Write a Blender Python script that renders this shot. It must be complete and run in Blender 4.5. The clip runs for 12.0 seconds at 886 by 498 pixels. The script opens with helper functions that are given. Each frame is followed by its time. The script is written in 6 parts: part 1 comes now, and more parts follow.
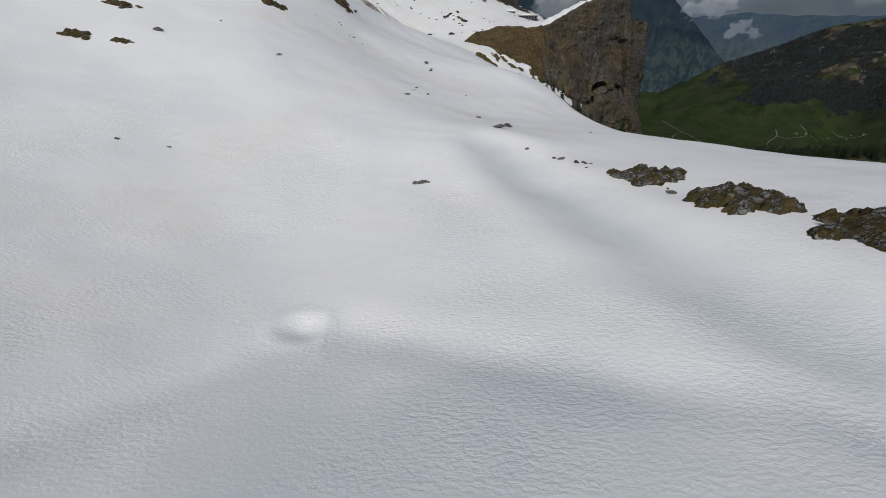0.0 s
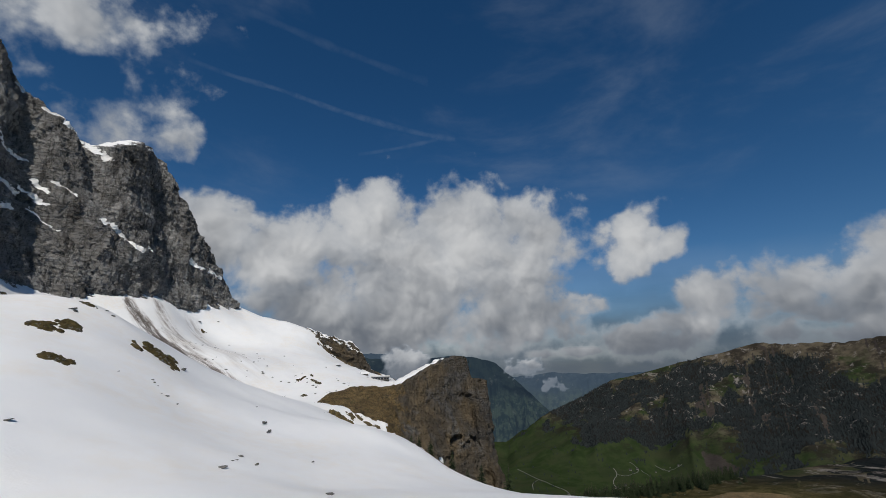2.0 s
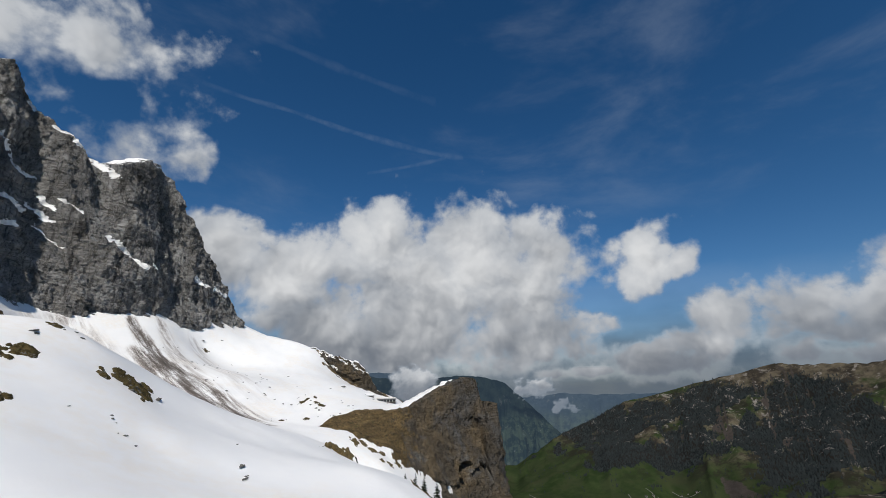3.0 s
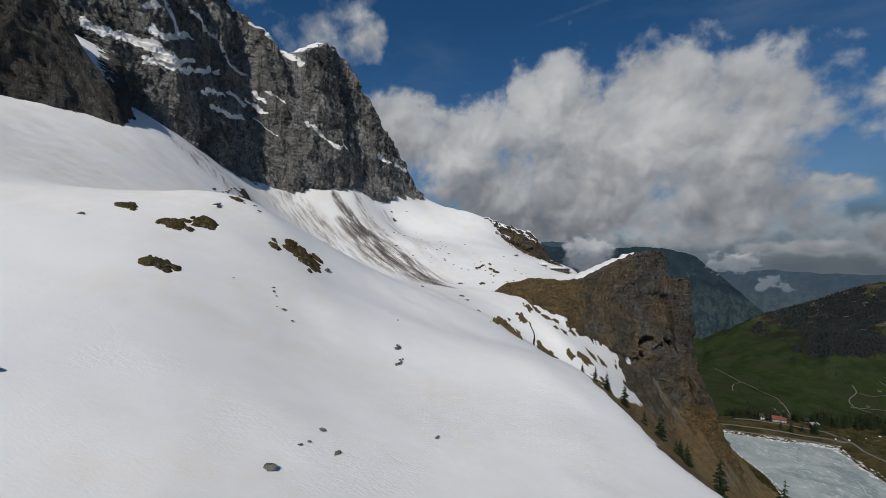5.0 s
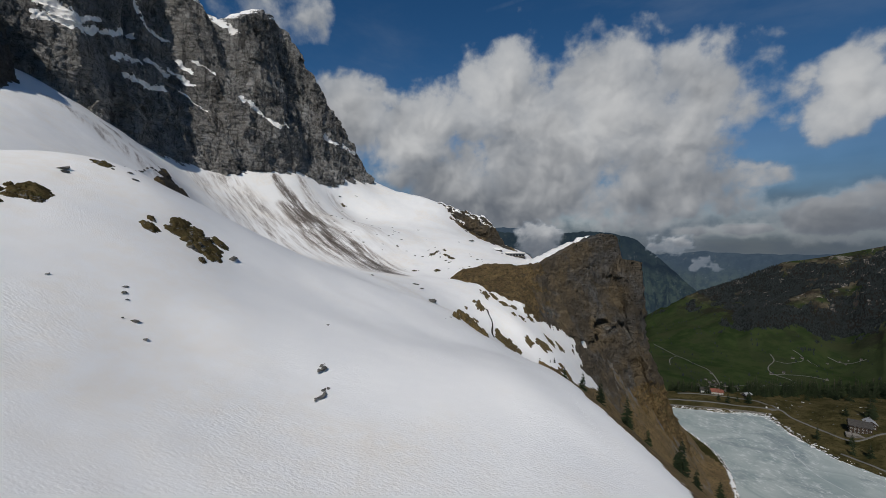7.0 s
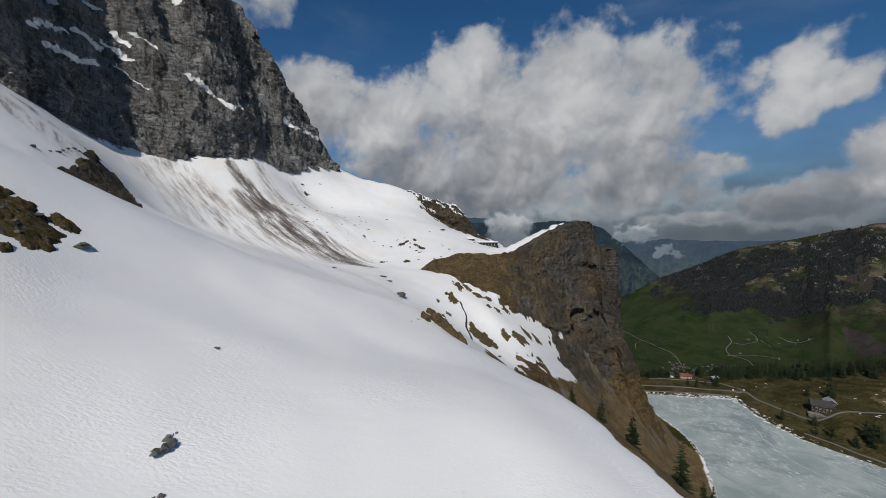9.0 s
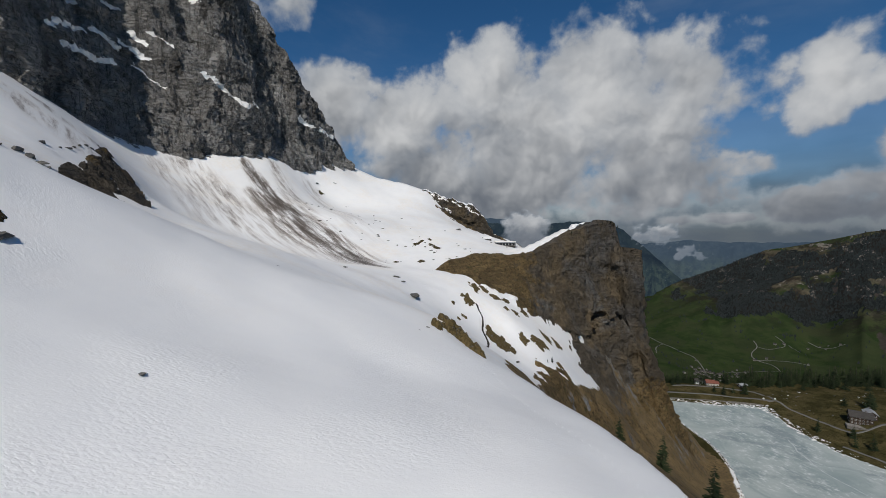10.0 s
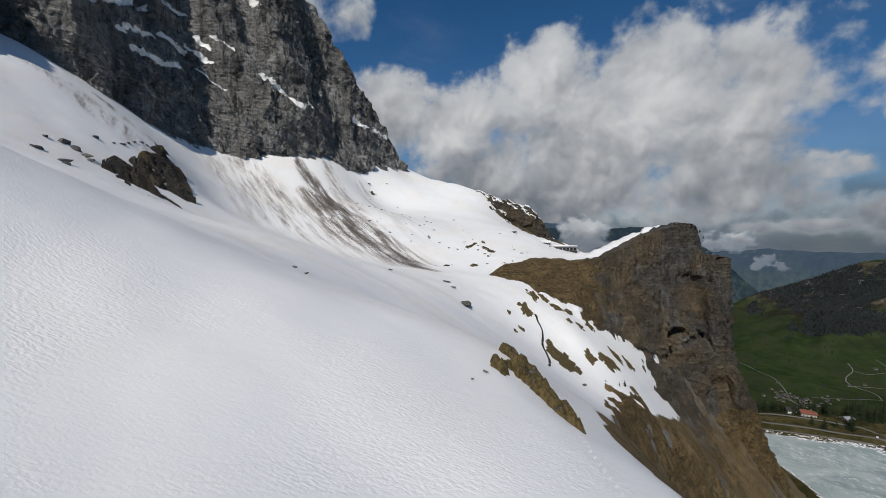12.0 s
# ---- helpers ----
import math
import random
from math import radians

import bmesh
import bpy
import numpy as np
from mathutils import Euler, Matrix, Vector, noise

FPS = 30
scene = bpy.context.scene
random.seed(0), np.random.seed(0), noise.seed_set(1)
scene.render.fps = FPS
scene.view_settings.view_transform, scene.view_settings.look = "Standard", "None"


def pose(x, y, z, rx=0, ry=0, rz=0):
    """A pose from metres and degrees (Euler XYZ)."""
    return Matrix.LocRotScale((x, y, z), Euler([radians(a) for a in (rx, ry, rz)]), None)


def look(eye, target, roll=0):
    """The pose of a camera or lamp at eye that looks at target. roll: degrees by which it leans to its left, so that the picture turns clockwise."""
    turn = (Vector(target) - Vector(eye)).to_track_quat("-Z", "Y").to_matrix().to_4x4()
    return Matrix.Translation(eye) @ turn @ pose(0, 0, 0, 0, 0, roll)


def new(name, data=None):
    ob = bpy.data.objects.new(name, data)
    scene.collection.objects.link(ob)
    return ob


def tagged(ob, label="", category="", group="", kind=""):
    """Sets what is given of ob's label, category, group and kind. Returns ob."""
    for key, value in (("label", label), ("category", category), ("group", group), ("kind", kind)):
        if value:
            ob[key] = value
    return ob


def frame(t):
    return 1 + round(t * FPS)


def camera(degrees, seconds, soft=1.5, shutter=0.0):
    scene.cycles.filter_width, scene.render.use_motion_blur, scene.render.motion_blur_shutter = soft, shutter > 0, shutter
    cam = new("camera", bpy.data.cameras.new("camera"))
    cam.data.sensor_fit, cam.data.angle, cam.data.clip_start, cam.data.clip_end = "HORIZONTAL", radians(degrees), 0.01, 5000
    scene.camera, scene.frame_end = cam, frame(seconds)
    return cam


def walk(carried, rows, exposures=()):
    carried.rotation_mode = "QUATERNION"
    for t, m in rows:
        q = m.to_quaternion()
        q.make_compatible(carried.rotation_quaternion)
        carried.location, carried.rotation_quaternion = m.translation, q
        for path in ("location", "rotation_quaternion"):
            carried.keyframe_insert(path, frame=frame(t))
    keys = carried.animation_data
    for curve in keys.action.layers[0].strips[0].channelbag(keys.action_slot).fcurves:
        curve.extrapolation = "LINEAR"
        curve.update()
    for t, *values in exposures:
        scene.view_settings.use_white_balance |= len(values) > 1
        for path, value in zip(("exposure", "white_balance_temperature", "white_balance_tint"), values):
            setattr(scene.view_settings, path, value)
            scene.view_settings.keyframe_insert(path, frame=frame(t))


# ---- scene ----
cam = camera(94.28, 12.0, soft=0.5)
# camera path
PATH = [
    (0, pose(-2.36, -85.71, 1.36, 90, 0, 4.60) @ pose(0, 0, 0, -31.13) @ pose(0, 0, 0, 0, 0, 0.30)),
    (0.5, pose(-2.45, -82.57, 0.49, 90, 0, 0.72) @ pose(0, 0, 0, -30.07) @ pose(0, 0, 0, 0, 0, -0.01)),
    (1, pose(-2.36, -79.22, -0.36, 90, 0, -2.71) @ pose(0, 0, 0, -22.73) @ pose(0, 0, 0, 0, 0, -0.25)),
    (1.5, pose(-2.15, -75.44, -1.14, 90, 0, -5.86) @ pose(0, 0, 0, -0.90) @ pose(0, 0, 0, 0, 0, -0.18)),
    (2, pose(-2.15, -71.03, -1.25, 90, 0, -14.08) @ pose(0, 0, 0, 15.99) @ pose(0, 0, 0, 0, 0, -0.72)),
    (2.5, pose(-0.84, -66.61, -0.34, 90, 0, -20.31) @ pose(0, 0, 0, 20.35) @ pose(0, 0, 0, 0, 0, -1.17)),
    (3, pose(0.31, -61.12, 0.87, 90, 0, -12.93) @ pose(0, 0, 0, 18.50) @ pose(0, 0, 0, 0, 0, -0.46)),
    (3.5, pose(1.76, -56.26, 2.31, 90, 0, 1.01) @ pose(0, 0, 0, 13.19) @ pose(0, 0, 0, 0, 0, 0.82)),
    (3.7, pose(2.30, -54.08, 2.52, 90, 0, 4.28) @ pose(0, 0, 0, 11.41) @ pose(0, 0, 0, 0, 0, 1.06)),
    (5.3, pose(2.23, -38.41, 3.29, 90, 0, 10.57) @ pose(0, 0, 0, -0.69) @ pose(0, 0, 0, 0, 0, 1.62)),
    (5.5, pose(2.05, -36.63, 3.12, 90, 0, 10.11) @ pose(0, 0, 0, -0.81) @ pose(0, 0, 0, 0, 0, 1.57)),
    (6, pose(1.29, -32.05, 2.77, 90, 0, 8.40) @ pose(0, 0, 0, -0.33) @ pose(0, 0, 0, 0, 0, 1.38)),
    (6.5, pose(0.52, -27.42, 2.44, 90, 0, 6.97) @ pose(0, 0, 0, -0.48) @ pose(0, 0, 0, 0, 0, 1.18)),
    (7, pose(-0.03, -23.19, 2.20, 90, 0, 4.04) @ pose(0, 0, 0, -1.32) @ pose(0, 0, 0, 0, 0, 0.86)),
    (7.2, pose(-0.28, -21.41, 2.05, 90, 0, 1.32) @ pose(0, 0, 0, -1.59) @ pose(0, 0, 0, 0, 0, 0.50)),
    (8.8, pose(-0.51, -6.42, 0.73, 90, 0, -0.06) @ pose(0, 0, 0, -2.48) @ pose(0, 0, 0, 0, 0, 0.68)),
    (9, pose(-0.21, -4.56, 0.46, 90, 0, 0.03) @ pose(0, 0, 0, -2.54) @ pose(0, 0, 0, 0, 0, 0.21)),
    (9.5, pose(0.01, 0.00, 0.01, 90, 0, -0.00) @ pose(0, 0, 0, -2.84) @ pose(0, 0, 0, 0, 0, 0.14)),
    (10, pose(0.04, 5.03, -0.56, 90, 0, 2.27) @ pose(0, 0, 0, -2.47) @ pose(0, 0, 0, 0, 0, 0.34)),
    (10.5, pose(-0.17, 10.07, -1.12, 90, 0, 5.50) @ pose(0, 0, 0, -1.89) @ pose(0, 0, 0, 0, 0, 0.57)),
    (11, pose(-0.43, 14.91, -1.44, 90, 0, 9.27) @ pose(0, 0, 0, -1.47) @ pose(0, 0, 0, 0, 0, 1.02)),
    (11.5, pose(-1.28, 20.74, -1.76, 90, 0, 10.06) @ pose(0, 0, 0, -1.55) @ pose(0, 0, 0, 0, 0, 1.15)),
    (12, pose(-2.19, 26.28, -2.26, 90, 0, 9.59) @ pose(0, 0, 0, -1.99) @ pose(0, 0, 0, 0, 0, 1.07)),
]
EXPOSURE = [(0.0, -0.60), (0.8, -0.60), (1.5, -0.62), (2.0, -0.38), (2.5, -0.14), (3.0, -0.08), (3.5, -0.22), (5.5, -0.52), (7.0, -0.52), (9.0, -0.42), (11.0, -0.34), (12.0, -0.28)]
walk(cam, PATH, EXPOSURE)

# ---------------------------------------------------------------- world and sun
SUN_TRAVEL = Vector((0.17, 0.71, -0.68)).normalized()
world = bpy.data.worlds.new("world")
scene.world = world
world.use_nodes = True
wt = world.node_tree
wt.nodes.clear()
sky = wt.nodes.new("ShaderNodeTexSky")
sky.sky_type, sky.sun_disc = "NISHITA", False
sky.sun_elevation = math.asin(-SUN_TRAVEL.z)
sky.sun_rotation = math.atan2(-SUN_TRAVEL.x, -SUN_TRAVEL.y)
sky.altitude, sky.air_density, sky.dust_density, sky.ozone_density = 1800, 1.0, 0.4, 2.0
wb = wt.nodes.new("ShaderNodeBackground")
wb.inputs["Strength"].default_value = 0.076
wo = wt.nodes.new("ShaderNodeOutputWorld")
deep = wt.nodes.new("ShaderNodeHueSaturation")
deep.inputs["Saturation"].default_value, deep.inputs["Value"].default_value = 1.31, 1.05
wt.links.new(sky.outputs[0], deep.inputs["Color"])
wt.links.new(deep.outputs[0], wb.inputs[0])
wt.links.new(wb.outputs[0], wo.inputs[0])
sun_data = bpy.data.lights.new("sun", "SUN")
sun_data.energy, sun_data.angle, sun_data.color = 4.1, radians(0.6), (1.0, 0.955, 0.88)
sun = new("sun", sun_data)
sun.matrix_world = look((0, 0, 0), SUN_TRAVEL)

# ---------------------------------------------------------------- materials


class Nodes:
    """A short way to wire a node material."""

    def __init__(self, name):
        self.m = bpy.data.materials.new(name)
        self.m.use_nodes = True
        self.t = self.m.node_tree
        self.t.nodes.clear()
        self.out = self.t.nodes.new("ShaderNodeOutputMaterial")
        self.pos = self.t.nodes.new("ShaderNodeNewGeometry").outputs["Position"]

    def put(self, socket, value):
        if isinstance(value, bpy.types.NodeSocket):
            self.t.links.new(value, socket)
        elif value is not None:
            socket.default_value = value

    def noise(self, scale, detail=6, rough=0.6, stretch=None, warp=0.0, vec=None, spin=0.0):
        v = vec or self.pos
        if stretch:
            mp = self.t.nodes.new("ShaderNodeMapping")
            mp.vector_type = "POINT"
            if spin:
                sp = self.t.nodes.new("ShaderNodeMapping")
                sp.inputs["Rotation"].default_value = (0, 0, radians(spin))
                self.t.links.new(v, sp.inputs[0])
                v = sp.outputs[0]
            mp.inputs["Scale"].default_value = stretch
            self.t.links.new(v, mp.inputs[0])
            v = mp.outputs[0]
        n = self.t.nodes.new("ShaderNodeTexNoise")
        n.inputs["Scale"].default_value, n.inputs["Detail"].default_value = scale, detail
        n.inputs["Roughness"].default_value, n.inputs["Distortion"].default_value = rough, warp
        self.t.links.new(v, n.inputs["Vector"])
        return n.outputs[0]

    def cells(self, scale, feature="F1", stretch=None, out="Distance", vec=None):
        v = vec or self.pos
        if stretch:
            mp = self.t.nodes.new("ShaderNodeMapping")
            mp.inputs["Scale"].default_value = stretch
            self.t.links.new(v, mp.inputs[0])
            v = mp.outputs[0]
        n = self.t.nodes.new("ShaderNodeTexVoronoi")
        n.feature = feature
        n.inputs["Scale"].default_value = scale
        self.t.links.new(v, n.inputs["Vector"])
        return n.outputs[out]

    def math(self, op, a, b=None, c=None, clamp=False):
        n = self.t.nodes.new("ShaderNodeMath")
        n.operation, n.use_clamp = op, clamp
        for k, v in enumerate((a, b, c)):
            self.put(n.inputs[k], v)
        return n.outputs[0]

    def ramp(self, v, a, b, lo=0.0, hi=1.0, smooth=True):
        n = self.t.nodes.new("ShaderNodeMapRange")
        n.interpolation_type = "SMOOTHSTEP" if smooth else "LINEAR"
        for k, x in enumerate((v, a, b, lo, hi)):
            self.put(n.inputs[k], x)
        return n.outputs[0]

    def mix(self, f, a, b):
        n = self.t.nodes.new("ShaderNodeMix")
        n.data_type = "RGBA"
        self.put(n.inputs[0], f)
        for s, v in ((n.inputs[6], a), (n.inputs[7], b)):
            self.put(s, (*v, 1) if isinstance(v, tuple) else v)
        return n.outputs[2]

    def attr(self, name):
        n = self.t.nodes.new("ShaderNodeAttribute")
        n.attribute_name = name
        return n.outputs["Fac"]

    def up(self):
        n = self.t.nodes.new("ShaderNodeNewGeometry")
        s = self.t.nodes.new("ShaderNodeSeparateXYZ")
        self.t.links.new(n.outputs["Normal"], s.inputs[0])
        return s.outputs[2]

    def z(self):
        s = self.t.nodes.new("ShaderNodeSeparateXYZ")
        self.t.links.new(self.pos, s.inputs[0])
        return s.outputs[2]

    def random(self):
        return self.t.nodes.new("ShaderNodeObjectInfo").outputs["Random"]

    def bump(self, v, distance, strength=1.0, normal=None):
        n = self.t.nodes.new("ShaderNodeBump")
        n.inputs["Distance"].default_value = distance
        self.put(n.inputs["Strength"], strength)
        self.t.links.new(v, n.inputs["Height"])
        if normal:
            self.t.links.new(normal, n.inputs["Normal"])
        return n.outputs[0]

    def shade(self, color, rough=0.9, normal=None, metallic=0.0, spec=0.3):
        b = self.t.nodes.new("ShaderNodeBsdfPrincipled")
        self.put(b.inputs["Base Color"], (*color, 1) if isinstance(color, tuple) else color)
        self.put(b.inputs["Roughness"], rough)
        b.inputs["Metallic"].default_value = metallic
        b.inputs["Specular IOR Level"].default_value = spec
        if normal:
            self.t.links.new(normal, b.inputs["Normal"])
        self.t.links.new(b.outputs[0], self.out.inputs[0])
        return self.m


def plain(name, color, rough=0.8, scale=3.0, vary=0.25, bump=0.02, metallic=0.0):
    n = Nodes(name)
    a = n.noise(scale, 6)
    b = n.noise(scale * 9, 4)
    c = n.mix(n.ramp(a, 0.3, 0.7), tuple(v * (1 - vary) for v in color), tuple(min(1, v * (1 + vary)) for v in color))
    c = n.mix(n.ramp(b, 0.45, 0.8, 0, 0.4), c, tuple(v * 0.6 for v in color))
    return n.shade(c, rough, n.bump(b, bump), metallic)


def snow_parts(n):
    """Colour and relief of old spring snow: wind cups, soft dust stains."""
    dust = n.math("MULTIPLY", n.ramp(n.noise(0.026, 5, 0.55, warp=0.6), 0.46, 0.66), n.ramp(n.noise(0.4, 5), 0.25, 0.75))
    c = n.mix(n.math("MULTIPLY", dust, 0.7), (0.90, 0.89, 0.87), (0.87, 0.80, 0.70))
    c = n.mix(n.ramp(n.noise(0.09, 5), 0.35, 0.75, 0, 0.3), c, (0.79, 0.80, 0.815))
    cups = n.noise(4.4, 2, 0.5, stretch=(0.75, 1.3, 0.8), warp=0.35)
    fine = n.noise(9.0, 4, 0.6)
    swell = n.noise(0.12, 3, 0.5)
    patchy = n.ramp(n.noise(0.07, 4, 0.55), 0.40, 0.62, 0.18, 1.0)
    h = n.math("ADD", n.math("MULTIPLY", n.math("MULTIPLY", cups, 0.06), patchy), n.math("MULTIPLY", fine, 0.012))
    h = n.math("ADD", h, n.math("MULTIPLY", swell, 0.22))
    return c, h


def rock_parts(n, tone=1.0):
    """Grey limestone: broad tone shifts, dark seeps, thin bedding cracks and upright joints, pale fresh breaks."""
    a = n.noise(0.035, 6, 0.6, stretch=(1, 1, 0.5), warp=0.6)
    b = n.noise(0.28, 8, 0.68, stretch=(1, 1, 0.55))
    seep = n.noise(0.10, 6, 0.6, stretch=(1.5, 1.5, 0.13), warp=0.4)
    bed = n.noise(0.30, 6, 0.62, stretch=(0.22, 0.22, 2.2), warp=0.6)
    fine = n.noise(1.5, 7, 0.72, stretch=(1, 1, 0.6))
    c = n.mix(n.ramp(a, 0.34, 0.66), (0.17 * tone, 0.167 * tone, 0.163 * tone), (0.32 * tone, 0.315 * tone, 0.305 * tone))
    c = n.mix(n.ramp(b, 0.42, 0.70, 0, 0.65), c, (0.215 * tone, 0.20 * tone, 0.178 * tone))
    c = n.mix(n.ramp(n.noise(0.22, 6, 0.7), 0.56, 0.70, 0, 0.4), c, (0.40 * tone, 0.41 * tone, 0.395 * tone))
    c = n.mix(n.ramp(seep, 0.54, 0.66, 0, 0.7), c, (0.055, 0.054, 0.054))
    joint = n.math("ABSOLUTE", n.math("SUBTRACT", n.noise(0.15, 7, 0.62, stretch=(1, 1, 0.22), warp=0.5), 0.5))
    split = n.math("ABSOLUTE", n.math("SUBTRACT", n.noise(0.15, 7, 0.62, stretch=(0.35, 0.35, 1.9), warp=0.8), 0.5))
    c = n.mix(n.ramp(joint, 0.022, 0.002, 0, 0.6), c, (0.035, 0.034, 0.033))
    c = n.mix(n.ramp(split, 0.018, 0.002, 0, 0.6), c, (0.04, 0.038, 0.035))
    c = n.mix(n.ramp(fine, 0.55, 0.68, 0, 0.3), c, (0.075 * tone, 0.072 * tone, 0.068 * tone))
    h = n.math("ADD", n.math("MULTIPLY", b, 1.1), n.math("MULTIPLY", bed, 1.2))
    h = n.math("ADD", h, n.math("MULTIPLY", fine, 0.3))
    h = n.math("ADD", h, n.math("MULTIPLY", n.ramp(joint, 0.0, 0.06), 0.4))
    h = n.math("ADD", h, n.math("MULTIPLY", n.ramp(split, 0.0, 0.05), 0.4))
    return c, h


def turf_parts(n):
    """Winter-brown alpine grass with soil and olive tufts."""
    a = n.noise(0.08, 7, 0.65, warp=0.5)
    b = n.noise(0.9, 6, 0.7)
    c = n.mix(n.ramp(a, 0.35, 0.65), (0.14, 0.097, 0.045), (0.23, 0.155, 0.070))
    c = n.mix(n.ramp(b, 0.45, 0.7, 0, 0.75), c, (0.072, 0.058, 0.026))
    c = n.mix(n.ramp(n.noise(0.25, 5), 0.55, 0.7, 0, 0.6), c, (0.085, 0.08, 0.03))
    tuft = n.noise(0.55, 7, 0.75)
    c = n.mix(n.ramp(tuft, 0.52, 0.62, 0, 0.75), c, (0.040, 0.032, 0.016))
    c = n.mix(n.ramp(tuft, 0.44, 0.34, 0, 0.6), c, (0.24, 0.17, 0.085))
    return c, n.math("ADD", n.math("MULTIPLY", b, 1.4), n.math("MULTIPLY", n.noise(0.22, 5, 0.6), 2.0))


def alpine_material():
    n = Nodes("alpine_ground")
    sc, sh = snow_parts(n)
    tc, th = turf_parts(n)
    rc, rh = rock_parts(n, 0.8)
    steep = n.math("SUBTRACT", 1.0, n.up())
    bare = n.mix(n.ramp(n.math("ADD", steep, n.math("MULTIPLY", n.noise(0.12, 5), 0.5)), 0.62, 0.78), tc, rc)
    mask = n.math("ADD", n.attr("snow"), n.math("MULTIPLY", n.math("SUBTRACT", n.noise(0.35, 6, 0.65), 0.5), 0.9))
    mask = n.ramp(mask, 0.46, 0.54)
    # avalanche debris: soil washed down in long stripes
    stripe = n.noise(0.21, 8, 0.66, stretch=(0.06, 1.0, 0.3), warp=0.2, spin=40)
    crumbs = n.math("MULTIPLY", n.math("SUBTRACT", n.noise(0.7, 6, 0.75), 0.5), 1.5)
    grime = n.math("ADD", n.math("MULTIPLY", n.attr("soil"), 0.95), n.math("ADD", crumbs, n.math("MULTIPLY", n.math("SUBTRACT", stripe, 0.5), 2.1)))
    veil = n.math("MULTIPLY", n.ramp(n.attr("soil"), 0.0, 0.55, 0, 0.85), n.ramp(stripe, 0.38, 0.60))
    sc = n.mix(veil, sc, (0.42, 0.36, 0.31))
    sc = n.mix(n.math("MULTIPLY", n.ramp(grime, 0.30, 1.0), n.ramp(n.attr("soil"), 0.05, 0.35)), sc, (0.10, 0.082, 0.068))
    # snow soaked with meltwater
    sc = n.mix(n.math("MULTIPLY", n.attr("wet"), n.ramp(n.noise(0.12, 5), 0.2, 0.7, 0.5, 1.0)), sc, (0.70, 0.735, 0.74))
    c = n.mix(mask, bare, sc)
    nr = n.bump(n.math("ADD", n.math("MULTIPLY", mask, sh), n.math("MULTIPLY", n.math("SUBTRACT", 1.0, mask), th)), 1.0, 0.9)
    return n.shade(c, n.ramp(mask, 0, 1, 0.95, 0.55), nr, spec=0.25)


def valley_material():
    """Meadows, dark conifer woods, scree and brown heights, by position and height."""
    n = Nodes("valley_ground")
    z = n.z()
    # meadow and wood colours kept extra dark: cloud shade is put into them
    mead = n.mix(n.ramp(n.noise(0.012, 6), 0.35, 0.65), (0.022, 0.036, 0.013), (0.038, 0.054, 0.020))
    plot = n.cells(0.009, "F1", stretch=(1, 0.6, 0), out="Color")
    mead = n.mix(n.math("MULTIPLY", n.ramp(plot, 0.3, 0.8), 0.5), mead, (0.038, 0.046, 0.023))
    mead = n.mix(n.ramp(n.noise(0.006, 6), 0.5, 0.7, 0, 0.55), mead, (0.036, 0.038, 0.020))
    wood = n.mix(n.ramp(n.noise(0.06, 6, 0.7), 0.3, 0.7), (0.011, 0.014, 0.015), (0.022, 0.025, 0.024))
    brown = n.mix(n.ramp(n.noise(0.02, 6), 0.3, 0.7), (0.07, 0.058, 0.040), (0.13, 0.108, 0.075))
    scree = n.mix(n.ramp(n.noise(0.05, 6), 0.3, 0.7), (0.15, 0.132, 0.115), (0.30, 0.27, 0.24))
    w = n.math("ADD", n.attr("wood"), n.math("MULTIPLY", n.math("SUBTRACT", n.noise(0.02, 7, 0.7), 0.5), 1.1))
    c = n.mix(n.ramp(z, -480, -330), mead, n.mix(n.ramp(n.noise(0.008, 5), 0.4, 0.6), mead, brown))
    c = n.mix(n.ramp(n.math("ADD", z, n.math("MULTIPLY", n.math("SUBTRACT", n.noise(0.004, 6), 0.5), 420)), -40, 60), c, brown)
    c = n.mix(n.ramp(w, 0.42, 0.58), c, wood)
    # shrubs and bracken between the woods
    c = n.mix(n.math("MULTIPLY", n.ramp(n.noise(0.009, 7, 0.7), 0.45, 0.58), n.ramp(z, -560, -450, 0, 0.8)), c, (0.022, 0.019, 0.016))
    gully = n.noise(0.014, 7, 0.72, stretch=(1.0, 1.0, 0.22), warp=0.8)
    c = n.mix(n.math("MULTIPLY", n.ramp(gully, 0.56, 0.62, 0, 0.75), n.ramp(z, -430, -330)), c, scree)
    slip = n.math("ADD", n.attr("soil"), n.math("MULTIPLY", n.math("SUBTRACT", n.noise(0.03, 7, 0.7), 0.5), 1.2))
    c = n.mix(n.math("MULTIPLY", n.ramp(slip, 0.35, 0.6), n.ramp(n.attr("soil"), 0.0, 0.2)), c, n.mix(n.noise(0.04, 6, 0.7), (0.022, 0.019, 0.016), (0.085, 0.071, 0.062)))
    c = n.mix(n.attr("turf"), c, n.mix(n.ramp(n.noise(0.05, 7, 0.65), 0.35, 0.65), (0.045, 0.042, 0.017), (0.105, 0.085, 0.038)))
    c = n.mix(n.math("MULTIPLY", n.attr("turf"), n.ramp(n.noise(0.25, 7, 0.75), 0.52, 0.64, 0, 0.8)), c, (0.030, 0.032, 0.013))
    nr = n.bump(n.noise(0.05, 8, 0.7), 10.0, 0.8)
    return n.shade(c, 1.0, nr, spec=0.0)


